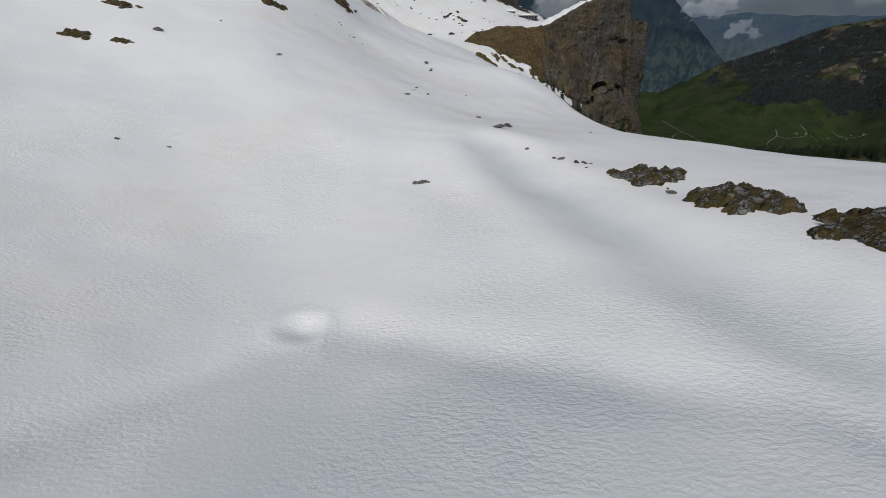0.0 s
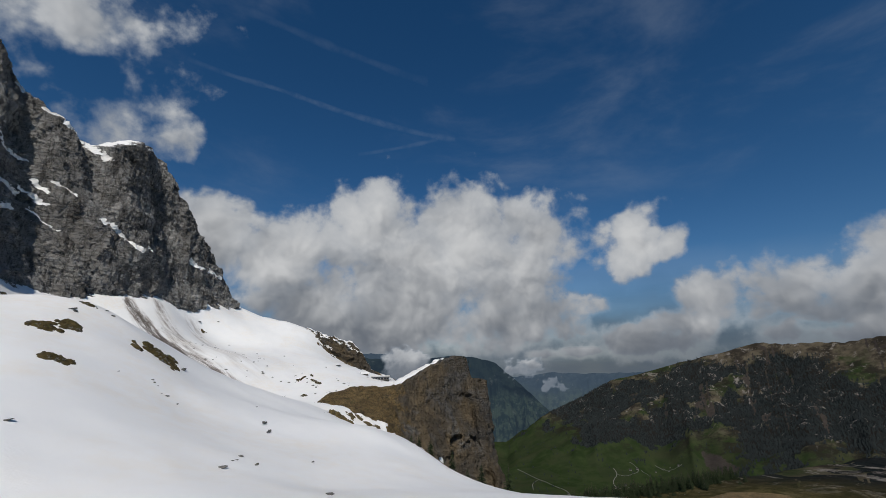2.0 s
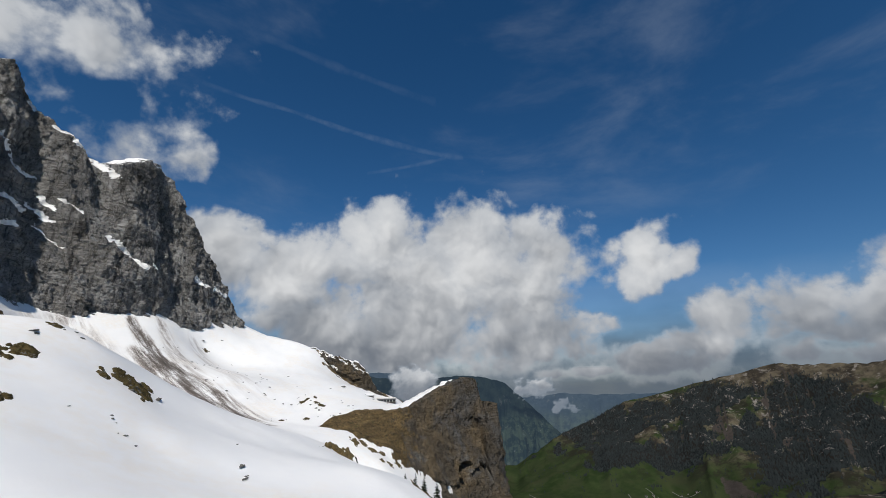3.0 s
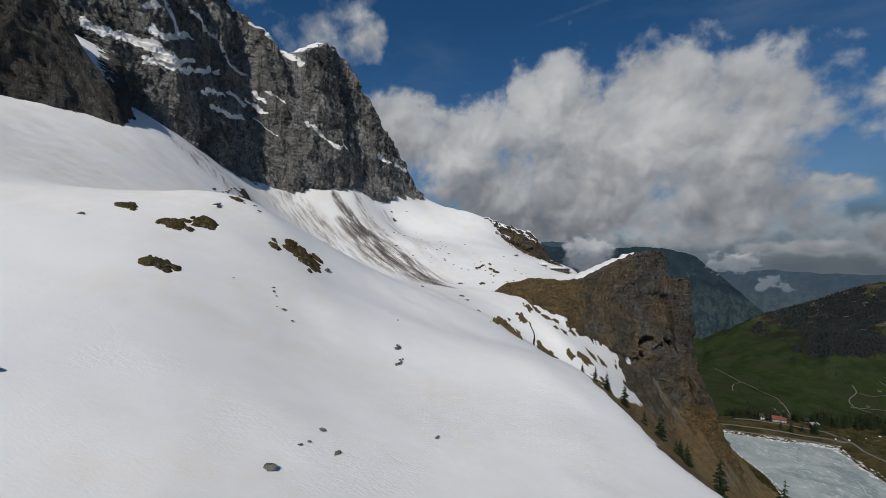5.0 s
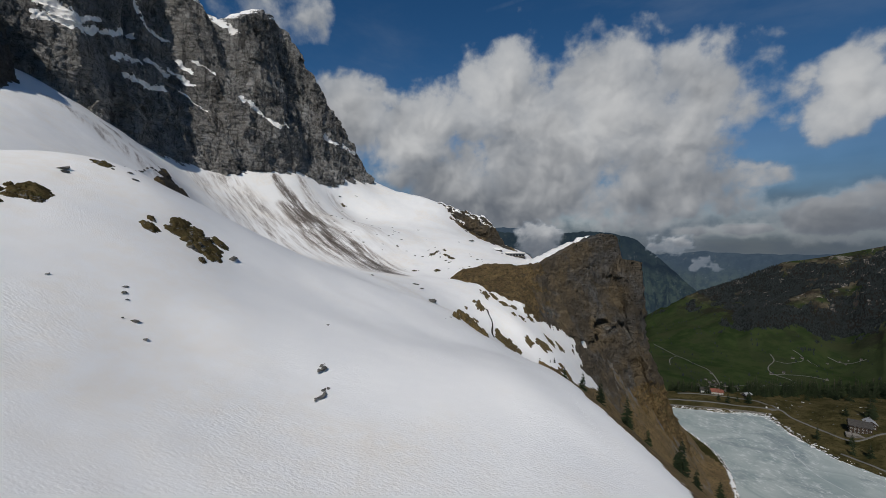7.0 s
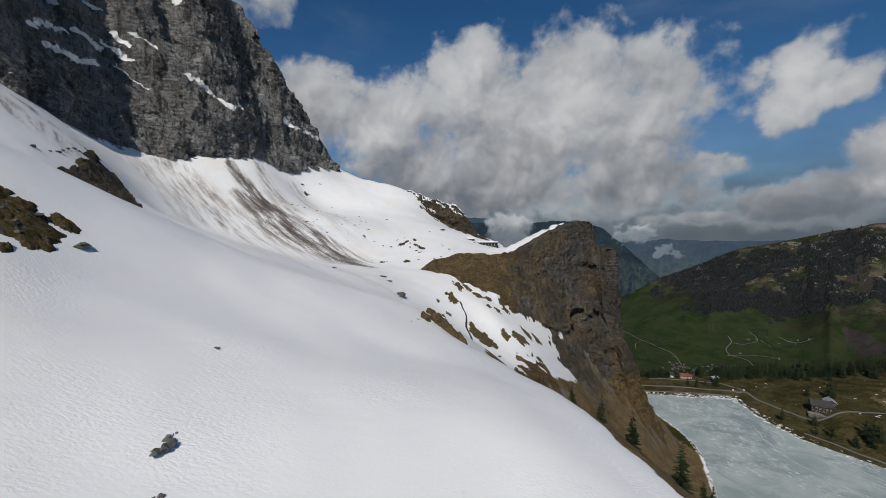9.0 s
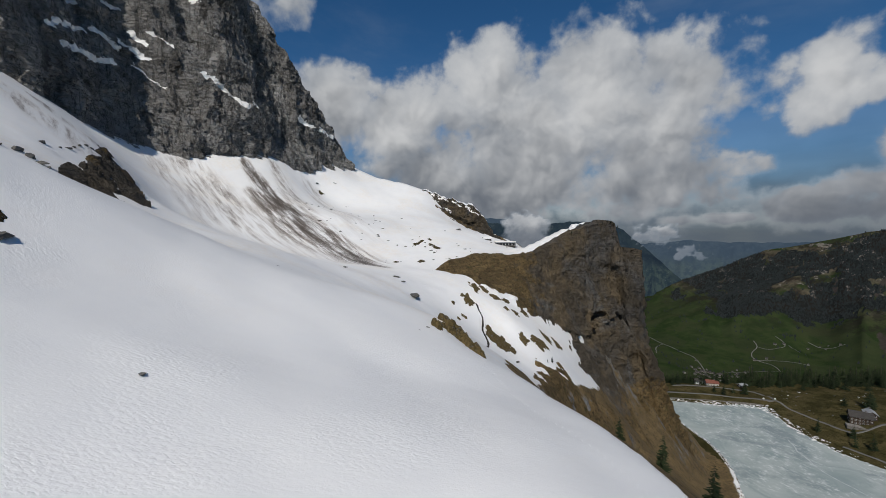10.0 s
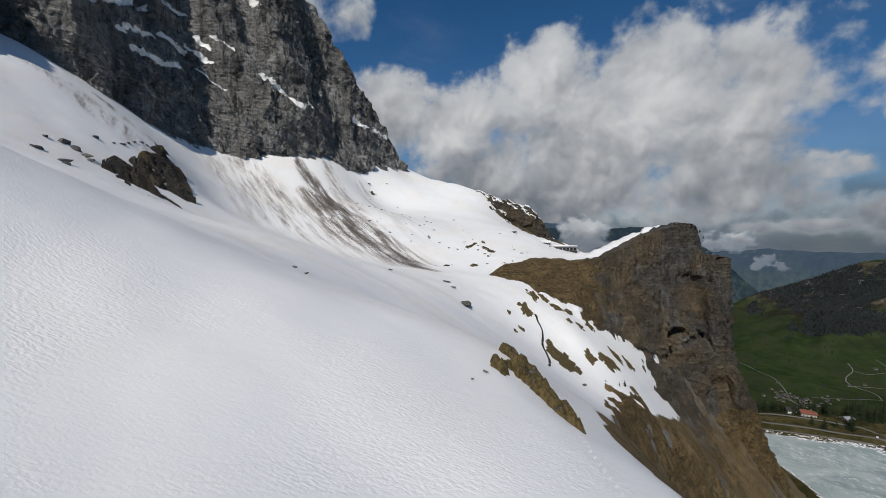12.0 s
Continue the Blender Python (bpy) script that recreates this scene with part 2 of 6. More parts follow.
def cliff_material(name="limestone", tone=1.0, brown=0.0):
    n = Nodes(name)
    rc, rh = rock_parts(n, tone)
    tc, th = turf_parts(n)
    ochre = n.mix(n.ramp(n.noise(0.04, 6, 0.6, stretch=(1, 1, 0.5)), 0.4, 0.68), (0.088, 0.072, 0.052), (0.165, 0.122, 0.070))
    rc = n.mix(n.math("MULTIPLY", n.ramp(n.noise(0.035, 6, 0.6, warp=0.7), 0.28, 0.52), brown), rc, ochre)
    grass = n.math("ADD", n.attr("turf"), n.math("MULTIPLY", n.math("SUBTRACT", n.noise(0.12, 7, 0.65), 0.5), 1.0))
    rc = n.mix(n.ramp(grass, 0.42, 0.62), rc, tc)
    sc, sh = snow_parts(n)
    mask = n.math("ADD", n.attr("snow"), n.math("MULTIPLY", n.math("SUBTRACT", n.noise(0.18, 7, 0.7), 0.5), 0.75))
    shelf = n.math("MULTIPLY", n.ramp(n.up(), 0.62, 0.85), n.ramp(n.noise(0.06, 5), 0.5, 0.62))
    mask = n.ramp(n.math("ADD", mask, n.math("MULTIPLY", shelf, n.math("MULTIPLY", n.attr("frost"), 0.5))), 0.47, 0.53)
    c = n.mix(mask, rc, sc)
    h = n.math("MULTIPLY", rh, n.math("SUBTRACT", 1.0, mask))
    return n.shade(c, n.ramp(mask, 0, 1, 0.92, 0.6), n.bump(h, 1.8, 1.0), spec=0.2)


def ice_material():
    n = Nodes("lake_ice")
    a = n.noise(0.03, 7, 0.6, warp=1.0)
    b = n.noise(0.25, 6, 0.65, stretch=(1, 0.6, 1))
    c = n.mix(n.ramp(a, 0.35, 0.65), (0.27, 0.325, 0.315), (0.42, 0.465, 0.44))
    c = n.mix(n.math("MULTIPLY", n.ramp(n.noise(0.36, 7, 0.72, stretch=(1.0, 0.6, 1.0), spin=-25), 0.50, 0.66), n.ramp(n.noise(0.020, 5, warp=0.5), 0.40, 0.60)), c, (0.68, 0.70, 0.675))
    c = n.mix(n.ramp(n.noise(0.020, 6, 0.6, warp=0.8), 0.56, 0.68, 0, 0.5), c, (0.13, 0.17, 0.185))
    c = n.mix(n.ramp(n.noise(0.5, 5, 0.7, stretch=(0.5, 1, 1)), 0.66, 0.74, 0, 0.6), c, (0.12, 0.125, 0.11))
    return n.shade(c, 0.5, n.bump(b, 0.1), spec=0.4)


ALPINE, VALLEY = alpine_material(), valley_material()
LIMESTONE = cliff_material("limestone", 1.26, 0.12)
SPUR_ROCK = cliff_material("brown_limestone", 0.58, 0.9)
DARK_ROCK = cliff_material("dark_mossy_limestone", 0.17, 0.3)
GREY_ROCK = cliff_material("grey_limestone", 0.45, 0.3)
ICE = ice_material()

# ---------------------------------------------------------------- builders


def grid_mesh(name, pts, material, attrs=(), wrap=False, slots=None):
    """A mesh from a grid of places (rows, columns, 3), smooth shaded, with float attributes."""
    nr, nc = pts.shape[:2]
    ids = np.arange(nr * nc).reshape(nr, nc)
    if wrap:
        ids = np.c_[ids, ids[:, :1]]
    quads = np.stack([ids[:-1, :-1], ids[:-1, 1:], ids[1:, 1:], ids[1:, :-1]], -1).reshape(-1, 4)
    me = bpy.data.meshes.new(name)
    me.vertices.add(nr * nc)
    me.vertices.foreach_set("co", pts.reshape(-1).astype(np.float32))
    me.loops.add(quads.size)
    me.loops.foreach_set("vertex_index", quads.reshape(-1).astype(np.int32))
    me.polygons.add(len(quads))
    me.polygons.foreach_set("loop_start", np.arange(0, quads.size, 4, dtype=np.int32))
    me.polygons.foreach_set("use_smooth", np.ones(len(quads), bool))
    for m in (material if isinstance(material, (list, tuple)) else [material]):
        me.materials.append(m)
    if slots is not None:
        me.polygons.foreach_set("material_index", slots.astype(np.int32))
    for key, values in attrs:
        me.attributes.new(key, "FLOAT", "POINT").data.foreach_set("value", np.ravel(values).astype(np.float32))
    me.update()
    me.validate()
    return me


def segment_distance(x, y, a, b):
    """Distance from points to a segment, and the share along it."""
    ax, ay, bx, by = *a, *b
    dx, dy = bx - ax, by - ay
    u = np.clip(((x - ax) * dx + (y - ay) * dy) / (dx * dx + dy * dy), 0, 1)
    return np.hypot(x - ax - u * dx, y - ay - u * dy), u



# ---------------------------------------------------------------- terrain plan
# spot heights of the snowfield (x, y, z), the basin and the bench, in metres
SLOPE_A = [(-12, -69, -14), (-7, -49, -13.6), (12, -50, -12.5), (18, -60, -10.5), (-38, -48, -10.7), (-57, -27, -3), (-33, -20, -5.6),
           (-2, -14, -15), (1, -30, -13.2), (-5, -4, -13.6), (-14, 15, -12), (-27, 9, -7), (-42, 3, 0.8), (-51, 17, 6.8),
           (-70, 26, 12.5), (-58, 38, 14), (-35, 35, -1.2)]
SLOPE_B = [(-18, 28, -9.3), (-33, 79, -7.3), (6, 22, -14.2), (32, -4, -21), (-5, 55, -13), (5, 66, -19.5), (-1.7, 69.3, -14.3), (3.3, 61, -17.3), (0.4, 57, -14.4), (40, -34, -15),
           (42, -60, -9), (0, -84, -10), (-34, -80, -9), (28, -84, -7), (0, -140, 0), (-70, -110, 6), (-80, 15, 12.2),
           (20, 17, -19.5), (18, 38, -18.5), (-90, 60, 11), (-120, 117, 13)]
BASIN_A = [(-280, 220, 102), (-273, 248, 93), (-222, 160, 68), (-250, 294, 62), (-245, 305, 55), (-218, 364, 60), (-194, 407, 71),
           (-165, 465, 72), (-135, 528, 77), (-196, 232, 40), (-118, 160, 4), (-170, 242, 11), (-158, 454, 50), (-32, 342, -12), (1, 416, 1), (-33, 219, -26),
           (53, 415, -13), (43, 402, -13.8), (42, 372, -15.5), (36, 345, -17), (22, 370, -12), (24, 228, -57), (48, 226, -68), (29, 186, -63), (27, 153, -55)]
BASIN_B = [(-85, 530, 61), (-42, 530, 49), (12, 513, 4), (-8, 513, 15), (-28, 514, 31), (-140, 225, 4), (26, 240, -47), (40, 246, -55), (76, 252, -86),
           (-300, 60, 75), (-180, 20, 42), (-90, 260, -17), (-55, 300, -21), (-80, 160, -5), (-5, 120, -30), (-100, 350, 10), (20, 322, -18),
           (60, 345, -14), (22, 272, -36), (-15, 262, -28), (120, 280, -130)]
# right-hand rim of the snow, as (y, x)
RIM = [(-160, 60), (-42, 45), (-32, 41), (-19, 36), (-4, 27), (6, 21.5), (13, 19.2), (20, 17.8), (25, 16), (30, 14.6), (35, 13.4), (40, 12.3), (47, 10.5),
       (58, 8), (66, 6.8), (80, 9), (95, 14), (130, 23), (160, 28), (185, 35), (205, 47), (218, 61), (240, 76), (280, 98), (320, 108), (360, 98), (400, 88), (560, 80)]
LAKE_Z = -190.0


class Plate:
    """A smooth surface through spot heights (thin plate)."""

    def __init__(self, spots, stiff=30.0):
        p = np.array(spots, float)
        self.xy = p[:, :2]
        n = len(p)
        k = self.kernel(self.xy)
        q = np.c_[np.ones(n), self.xy]
        a = np.block([[k + stiff * np.eye(n), q], [q.T, np.zeros((3, 3))]])
        self.w = np.linalg.solve(a, np.r_[p[:, 2], 0, 0, 0])

    def kernel(self, xy):
        d2 = ((xy[:, None, :] - self.xy[None]) ** 2).sum(-1)
        return 0.5 * d2 * np.log(d2 + 1e-6)

    def __call__(self, x, y):
        shape = np.shape(x)
        xy = np.c_[np.ravel(x), np.ravel(y)]
        out = np.concatenate([self.kernel(part) @ self.w[:-3] + self.w[-3] + part @ self.w[-2:]
                              for part in np.array_split(xy, max(1, len(xy) // 20000))])
        return out.reshape(shape)


def hash_noise(x, y, seed=0):
    """Smooth value noise in -1..1, period free, for arrays."""
    xi, yi = np.floor(x).astype(np.int64), np.floor(y).astype(np.int64)
    fx, fy = x - xi, y - yi
    fx, fy = fx * fx * fx * (fx * (fx * 6 - 15) + 10), fy * fy * fy * (fy * (fy * 6 - 15) + 10)

    def at(i, j):
        h = (i * 374761393 + j * 668265263 + seed * 1442695041) & 0x7FFFFFFF
        h = ((h ^ (h >> 13)) * 1274126177) & 0x7FFFFFFF
        return ((h ^ (h >> 16)) & 0xFFFF) / 32767.5 - 1

    a, b, c, d = at(xi, yi), at(xi + 1, yi), at(xi, yi + 1), at(xi + 1, yi + 1)
    return (a + (b - a) * fx) * (1 - fy) + (c + (d - c) * fx) * fy


def fbm(x, y, octaves=4, seed=0, gain=0.5):
    x, y = np.asarray(x, float), np.asarray(y, float)
    out, amp, total = 0.0, 1.0, 0.0
    for k in range(octaves):
        out = out + amp * hash_noise(x * 2**k + 17.3 * k, y * 2**k - 9.1 * k, seed + k)
        total += amp
        amp *= gain
    return out / total


def smin(a, b, k):
    h = np.clip(0.5 + 0.5 * (b - a) / k, 0, 1)
    return b + (a - b) * h - k * h * (1 - h)


def smax(a, b, k):
    return -smin(-a, -b, k)


def step(a, b, x):
    u = np.clip((x - a) / (b - a), 0, 1)
    return u * u * (3 - 2 * u)


def segment(x, y, a, b):
    dx, dy = b[0] - a[0], b[1] - a[1]
    u = np.clip(((x - a[0]) * dx + (y - a[1]) * dy) / (dx * dx + dy * dy), 0, 1)
    return np.hypot(x - a[0] - u * dx, y - a[1] - u * dy)


def gullies(x, y, z):
    """Stony runnels that fall from the mountain's crest (0 to 1)."""
    az, r = np.degrees(np.arctan2(x, y + 40)), np.hypot(x, y + 40)
    line = np.abs(fbm(az / 2.0 + 0.5 * fbm(az, r / 300, 2, 44), r / 1500, 3, 45))
    return step(0.055, 0.02, line) * step(-430, -300, z) * step(-0.35, 0.1, fbm(x / 300, y / 300, 3, 46))


def wood_cover(x, y, z):
    """Where conifer woods stand on the mountain across the valley (0 to 1)."""
    lift = z + 230 * fbm(x / 420, y / 420, 5, 91, 0.6)
    band = step(-455, -400, lift) * step(90, -40, lift) * (1 - gullies(x, y, z))
    glade = step(0.24, 0.34, fbm(x / 260 + 7, y / 260, 5, 97, 0.6))
    spots = step(0.20, 0.30, fbm(x / 150, y / 150 + 3, 5, 95, 0.65)) * step(-590, -500, z)
    return np.clip(np.maximum(band * (1 - glade), 0.9 * spots * step(100, 0, lift)), 0, 1)


PLATE = Plate(SLOPE_A + SLOPE_B + BASIN_A + BASIN_B)
RIM_Y, RIM_X = np.array([r[0] for r in RIM], float), np.array([r[1] for r in RIM], float)
EDGE_Y = np.arange(-300, 700, 3.0)
EDGE_X = np.interp(EDGE_Y, RIM_Y, RIM_X)
EDGE_X = np.convolve(np.pad(EDGE_X, 1, mode="edge"), np.ones(3) / 3, "valid")
EDGE_Z = PLATE(EDGE_X, EDGE_Y)

# mountain crest east of the valley: bearing (degrees right of ahead) and crest angle above the level
CREST_AZ = [-180, 5, 15, 22, 26.6, 30.9, 35.3, 39.4, 43.4, 47.3, 50.9, 54.1, 58.1, 61.4, 66.4, 75, 95, 120, 180]
CREST_EL = [-10, -10, -10, -9.6, -6.0, -4.1, -1.9, -0.8, 0.3, 1.2, 2.3, 1.9, 2.0, 2.6, 3.6, 5, 6, 4, 2]
CREST_D = [3600, 3600, 3600, 3600, 3700, 3800, 3900, 3900, 3900, 3900, 3900, 3800, 3700, 3600, 3500, 3300, 3200, 3200, 3200]


def lake_out(x, y):
    """Metres outside the lake's shore (negative on the ice)."""
    left = 205 + 14 * np.sin(y / 45.0) + 0.18 * (y - 330) - x
    far = y - (470 - 0.12 * (x - 240))
    right = x - np.interp(y, [100, 250, 320, 367, 412, 457, 475], [420, 385, 358, 331, 327, 333, 345])
    near = 120 - y
    return np.maximum(np.maximum(left, far), np.maximum(right, near)) + 2.0 * fbm(x / 14, y / 14, 3, 5)


def rim_offset(x, y):
    """Metres to the right of the snow's rim."""
    return (x - np.interp(y, EDGE_Y, EDGE_X)) * 0.88


def height(x, y):
    x, y = np.asarray(x, float), np.asarray(y, float)
    near = PLATE(np.clip(x, -420, 260), np.clip(y, -260, 620))
    near = near + 0.85 * fbm(x / 24, y / 24, 3, 3) + 0.10 * fbm(x / 5, y / 5, 2, 8)
    # a soft roll across the snowfield: a brow, then a dip
    roll = y - 0.12 * (x + 10)
    across = step(-48, -26, x) * step(17, 4, x)
    near = near + across * (0.75 * np.exp(-(((roll - 23) / 8.5) ** 2)) - 0.85 * np.exp(-(((roll - 43) / 9.5) ** 2)))
    # a melt pit and a shallow run-off channel in the snow
    pit = np.hypot(x + 11.6, (y + 69.2) * 1.25)
    near = near - 0.24 * np.exp(-((pit / 0.95) ** 2)) + 0.07 * np.exp(-(((pit - 1.7) / 0.6) ** 2))
    bed = np.minimum(segment(x, y, (0, -38), (8.5, -60)), segment(x, y, (8.5, -60), (14, -76)))
    near = near - 0.65 * np.exp(-((bed / 3.6) ** 2)) + 0.3 * np.exp(-(((bed - 5.5) / 3.0) ** 2))
    trench = np.minimum(segment(x, y, (-19, -78), (-11, -70)), segment(x, y, (-9, -69.6), (12, -77)))
    near = near - 0.28 * np.exp(-((trench / 1.8) ** 2))
    near = near + (3.0 * fbm(x / 60, y / 60, 2, 14)) * step(110, 180, y) * step(-40, -110, x)
    off = rim_offset(x, y)
    flank = np.interp(y, EDGE_Y, EDGE_Z) + 0.6 - np.interp(y, [60, 110, 190, 225, 240, 330], [0.98, 1.6, 1.7, 1.2, 0.98, 1.45]) * off
    rough = np.clip(off / 25, 0, 1)
    flank = flank + rough * (5 * fbm(x / 30, y / 30, 4, 21) - 3.5 * np.abs(fbm(y / 13 + x / 40, x / 45, 4, 31)) - 1.2 * np.abs(fbm(y / 4, x / 9, 3, 35)))
    h = np.where(off > -12, smin(near, flank, 1.8), near)
    # far rim of the basin, beyond which the ground falls to the valley
    back = np.interp(x, [-135, -42, 15, 33, 45, 120], [80, 51, 33, 12, -2, 0])
    h = smin(h, back - 0.75 * (y - 540), 3.0)
    # the shelf that holds the lake
    r = np.hypot(x, y + 40)
    az = np.degrees(np.arctan2(x, y + 40))
    shore = lake_out(x, y)
    shelf = LAKE_Z + 1.2 + 0.03 * np.clip(shore, 0, 400) + 1.8 * fbm(x / 40, y / 40, 4, 12)
    shelf = shelf + 9 * step(15, 70, shore) * step(300, 390, x) * step(520, 440, y)
    dam = step(6, 10, shore) * step(26, 20, shore) * step(462, 474, y + 0.12 * (x - 240))
    shelf = shelf + 2.6 * dam
    edge = 530 + 0.10 * (x - 300) + 14 * fbm(x / 70, 3.3, 2, 9)
    fall = -193 - 0.55 * (y - edge)
    shelf = smin(shelf, fall, 8)
    shelf = np.where(shore < 4, smin(shelf, np.full_like(shelf, LAKE_Z + 0.5) + shore * 0.5, 1.0), shelf)
    # valley floor and the mountain beyond it
    floor = -620 + 14 * fbm(x / 240, y / 240, 3, 15)
    top_d = np.interp(az, CREST_AZ, CREST_D)
    top_z = top_d * np.tan(np.radians(np.interp(az, CREST_AZ, CREST_EL)))
    foot_d = np.interp(az, [-180, 20, 40, 60, 80, 180], [2900, 2900, 2400, 2000, 1800, 1800])
    u = np.clip((r - foot_d) / (top_d - foot_d), 0, 1.3)
    rise = np.where(u <= 1, 0.45 * u + 0.55 * u**1.7, 1 - 0.9 * (u - 1))
    hill = floor + (top_z - floor) * rise
    wild = step(0.02, 0.35, u) * (1 - step(0.8, 1.0, u) * 0.75)
    hill = hill + wild * (95 * fbm(x / 520, y / 520, 4, 41) - 75 * np.abs(fbm(az / 5.0, r / 2600, 3, 43)))
    low = smax(shelf, np.where(r > 900, hill, floor), 12)
    return smax(h, low, 2.0)


# ---------------------------------------------------------------- the ground, one sheet to the horizon
CENTRE = (0.0, -105.0)


def build_ground():
    front = np.concatenate([np.arange(-180, -66, 2.0), np.arange(-66, 72, 0.2), np.arange(72, 180, 2.0)])
    rad = np.concatenate([[0.5, 4, 8], 12 * 1.0085 ** np.arange(0, 720)])
    rad = rad[rad < 4700]
    a, r = np.meshgrid(np.radians(front), rad)
    x, y = CENTRE[0] + r * np.sin(a), CENTRE[1] + r * np.cos(a)
    z = height(x, y)
    off = rim_offset(x, y)
    snow = np.clip(0.5 - (off - 0.8 - 1.6 * fbm(x / 9, y / 9, 3, 77)) / np.interp(y, [100, 160], [3, 7]), 0, 1)
    snow = np.where(y > 545, np.clip(snow - (y - 545) / 20, 0, 1), snow)
    # turf that has melted out on the basin's rim
    d, u = segment_distance(x, y, (-10, 528), (45, 535))
    snow = np.minimum(snow, np.clip((d - 9) / 12, 0, 1))
    # snow left along the shore and in the lee of the flank
    shore = lake_out(x, y)
    low = z < -150
    snow = np.where(low & (np.abs(shore) < 7), np.clip(0.62 - np.abs(shore - 1) / 12, 0, 1), snow)
    soil = np.zeros_like(x)
    for p, q, w0, w1, s in (((-200, 384), (-70, 284), 7, 30, 0.86), ((-76, 290), (-46, 264), 20, 6, 0.8), ((-172, 348), (-100, 292), 12, 30, 0.7), ((-226, 340), (-108, 270), 24, 38, 0.38), ((-236, 318), (-150, 262), 16, 30, 0.3),
                           ((-160, 440), (-75, 335), 14, 26, 0.26), ((-186, 412), (-120, 340), 8, 20, 0.4), ((-232, 190), (-190, 205), 8, 16, 0.45), ((-226, 205), (-180, 214), 8, 14, 0.4), ((-238, 225), (-200, 232), 6, 12, 0.4), ((1950, 1830), (2050, 2060), 75, 45, 1.0), ((1990, 1980), (2075, 1990), 40, 20, 0.8),
                           ((1800, 2850), (1850, 2905), 10, 20, 0.8), ((1830, 2810), (1880, 2870), 9, 16, 0.8), ((1760, 2890), (1800, 2930), 8, 16, 0.8)):
        d, u = segment_distance(x, y, p, q)
        soil = np.maximum(soil, s * np.clip(1.5 * (1 - d / (w0 + (w1 - w0) * u)), 0, 1) * (1 - 0.5 * u**4))
    bed = np.minimum(np.minimum(segment_distance(x, y, (0, -38), (8.5, -60))[0], segment_distance(x, y, (8.5, -60), (14, -76))[0]), np.hypot((x + 1) * 0.7, y + 79) - 5)
    wet = np.clip(1.1 - (bed + 1.2 * fbm(x / 5, y / 5, 3, 19)) / 4.0, 0, 1)
    soil = np.maximum(soil, 0.75 * gullies(x, y, z) * (np.hypot(x, y) > 1500))
    turf = step(-260, -205, z) * step(900, 700, np.hypot(x, y))
    rc, cc = x.shape
    zc, oc, yc = z[:-1, :], off[:-1, :], y[:-1, :]
    far = ((zc < -176) & (oc > 100)) | (np.hypot(x, y)[:-1, :] > 720)
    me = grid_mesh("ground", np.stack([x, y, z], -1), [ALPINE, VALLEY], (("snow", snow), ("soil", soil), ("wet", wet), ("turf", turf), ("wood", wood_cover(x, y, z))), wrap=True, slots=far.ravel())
    ob = new("ground", me)
    return tagged(ob, "snow-covered alpine slope, brown flank and green valley floor", "ground", kind="structure")


ground = build_ground()


def build_lake():
    xs, ys = np.meshgrid(np.linspace(150, 460, 60), np.linspace(90, 500, 70))
    me = grid_mesh("lake", np.stack([xs, ys, np.full_like(xs, LAKE_Z)], -1), ICE)
    return tagged(new("lake", me), "half-frozen grey-green mountain lake with slushy ice", "lake", kind="structure")


lake = build_lake()

# ---------------------------------------------------------------- cliffs


def ridged(x, y, octaves, seed):
    out, amp = 0.0, 1.0
    for k in range(octaves):
        out = out + amp * (1 - 2 * np.abs(hash_noise(x * 2**k + 5.1 * k, y * 2**k + 3.7 * k, seed + k)))
        amp *= 0.55
    return out


def cell_hash(i, j, seed):
    h = (i * 374761393 + j * 668265263 + seed * 1442695041) & 0x7FFFFFFF
    h = ((h ^ (h >> 13)) * 1274126177) & 0x7FFFFFFF
    return ((h ^ (h >> 16)) & 0xFFFF) / 32767.5 - 1


def blocks(x, y, seed):
    """Broken facets: every random cell is a tilted plane of its own height (about -1..1)."""
    xi, yi = np.floor(x).astype(np.int64), np.floor(y).astype(np.int64)
    best, out = np.full(np.shape(x), 9.0), np.zeros(np.shape(x))
    for di in (-1, 0, 1):
        for dj in (-1, 0, 1):
            i, j = xi + di, yi + dj
            dx = x - (i + 0.5 + 0.45 * cell_hash(i, j, seed))
            dy = y - (j + 0.5 + 0.45 * cell_hash(i, j, seed + 1))
            d = np.maximum(np.abs(dx), np.abs(dy)) + 0.35 * np.hypot(dx, dy)
            plane = 0.55 * cell_hash(i, j, seed + 2) + 0.9 * dx * cell_hash(i, j, seed + 3) + 0.9 * dy * cell_hash(i, j, seed + 4)
            near = d < best
            best, out = np.where(near, d, best), np.where(near, plane, out)
    return out


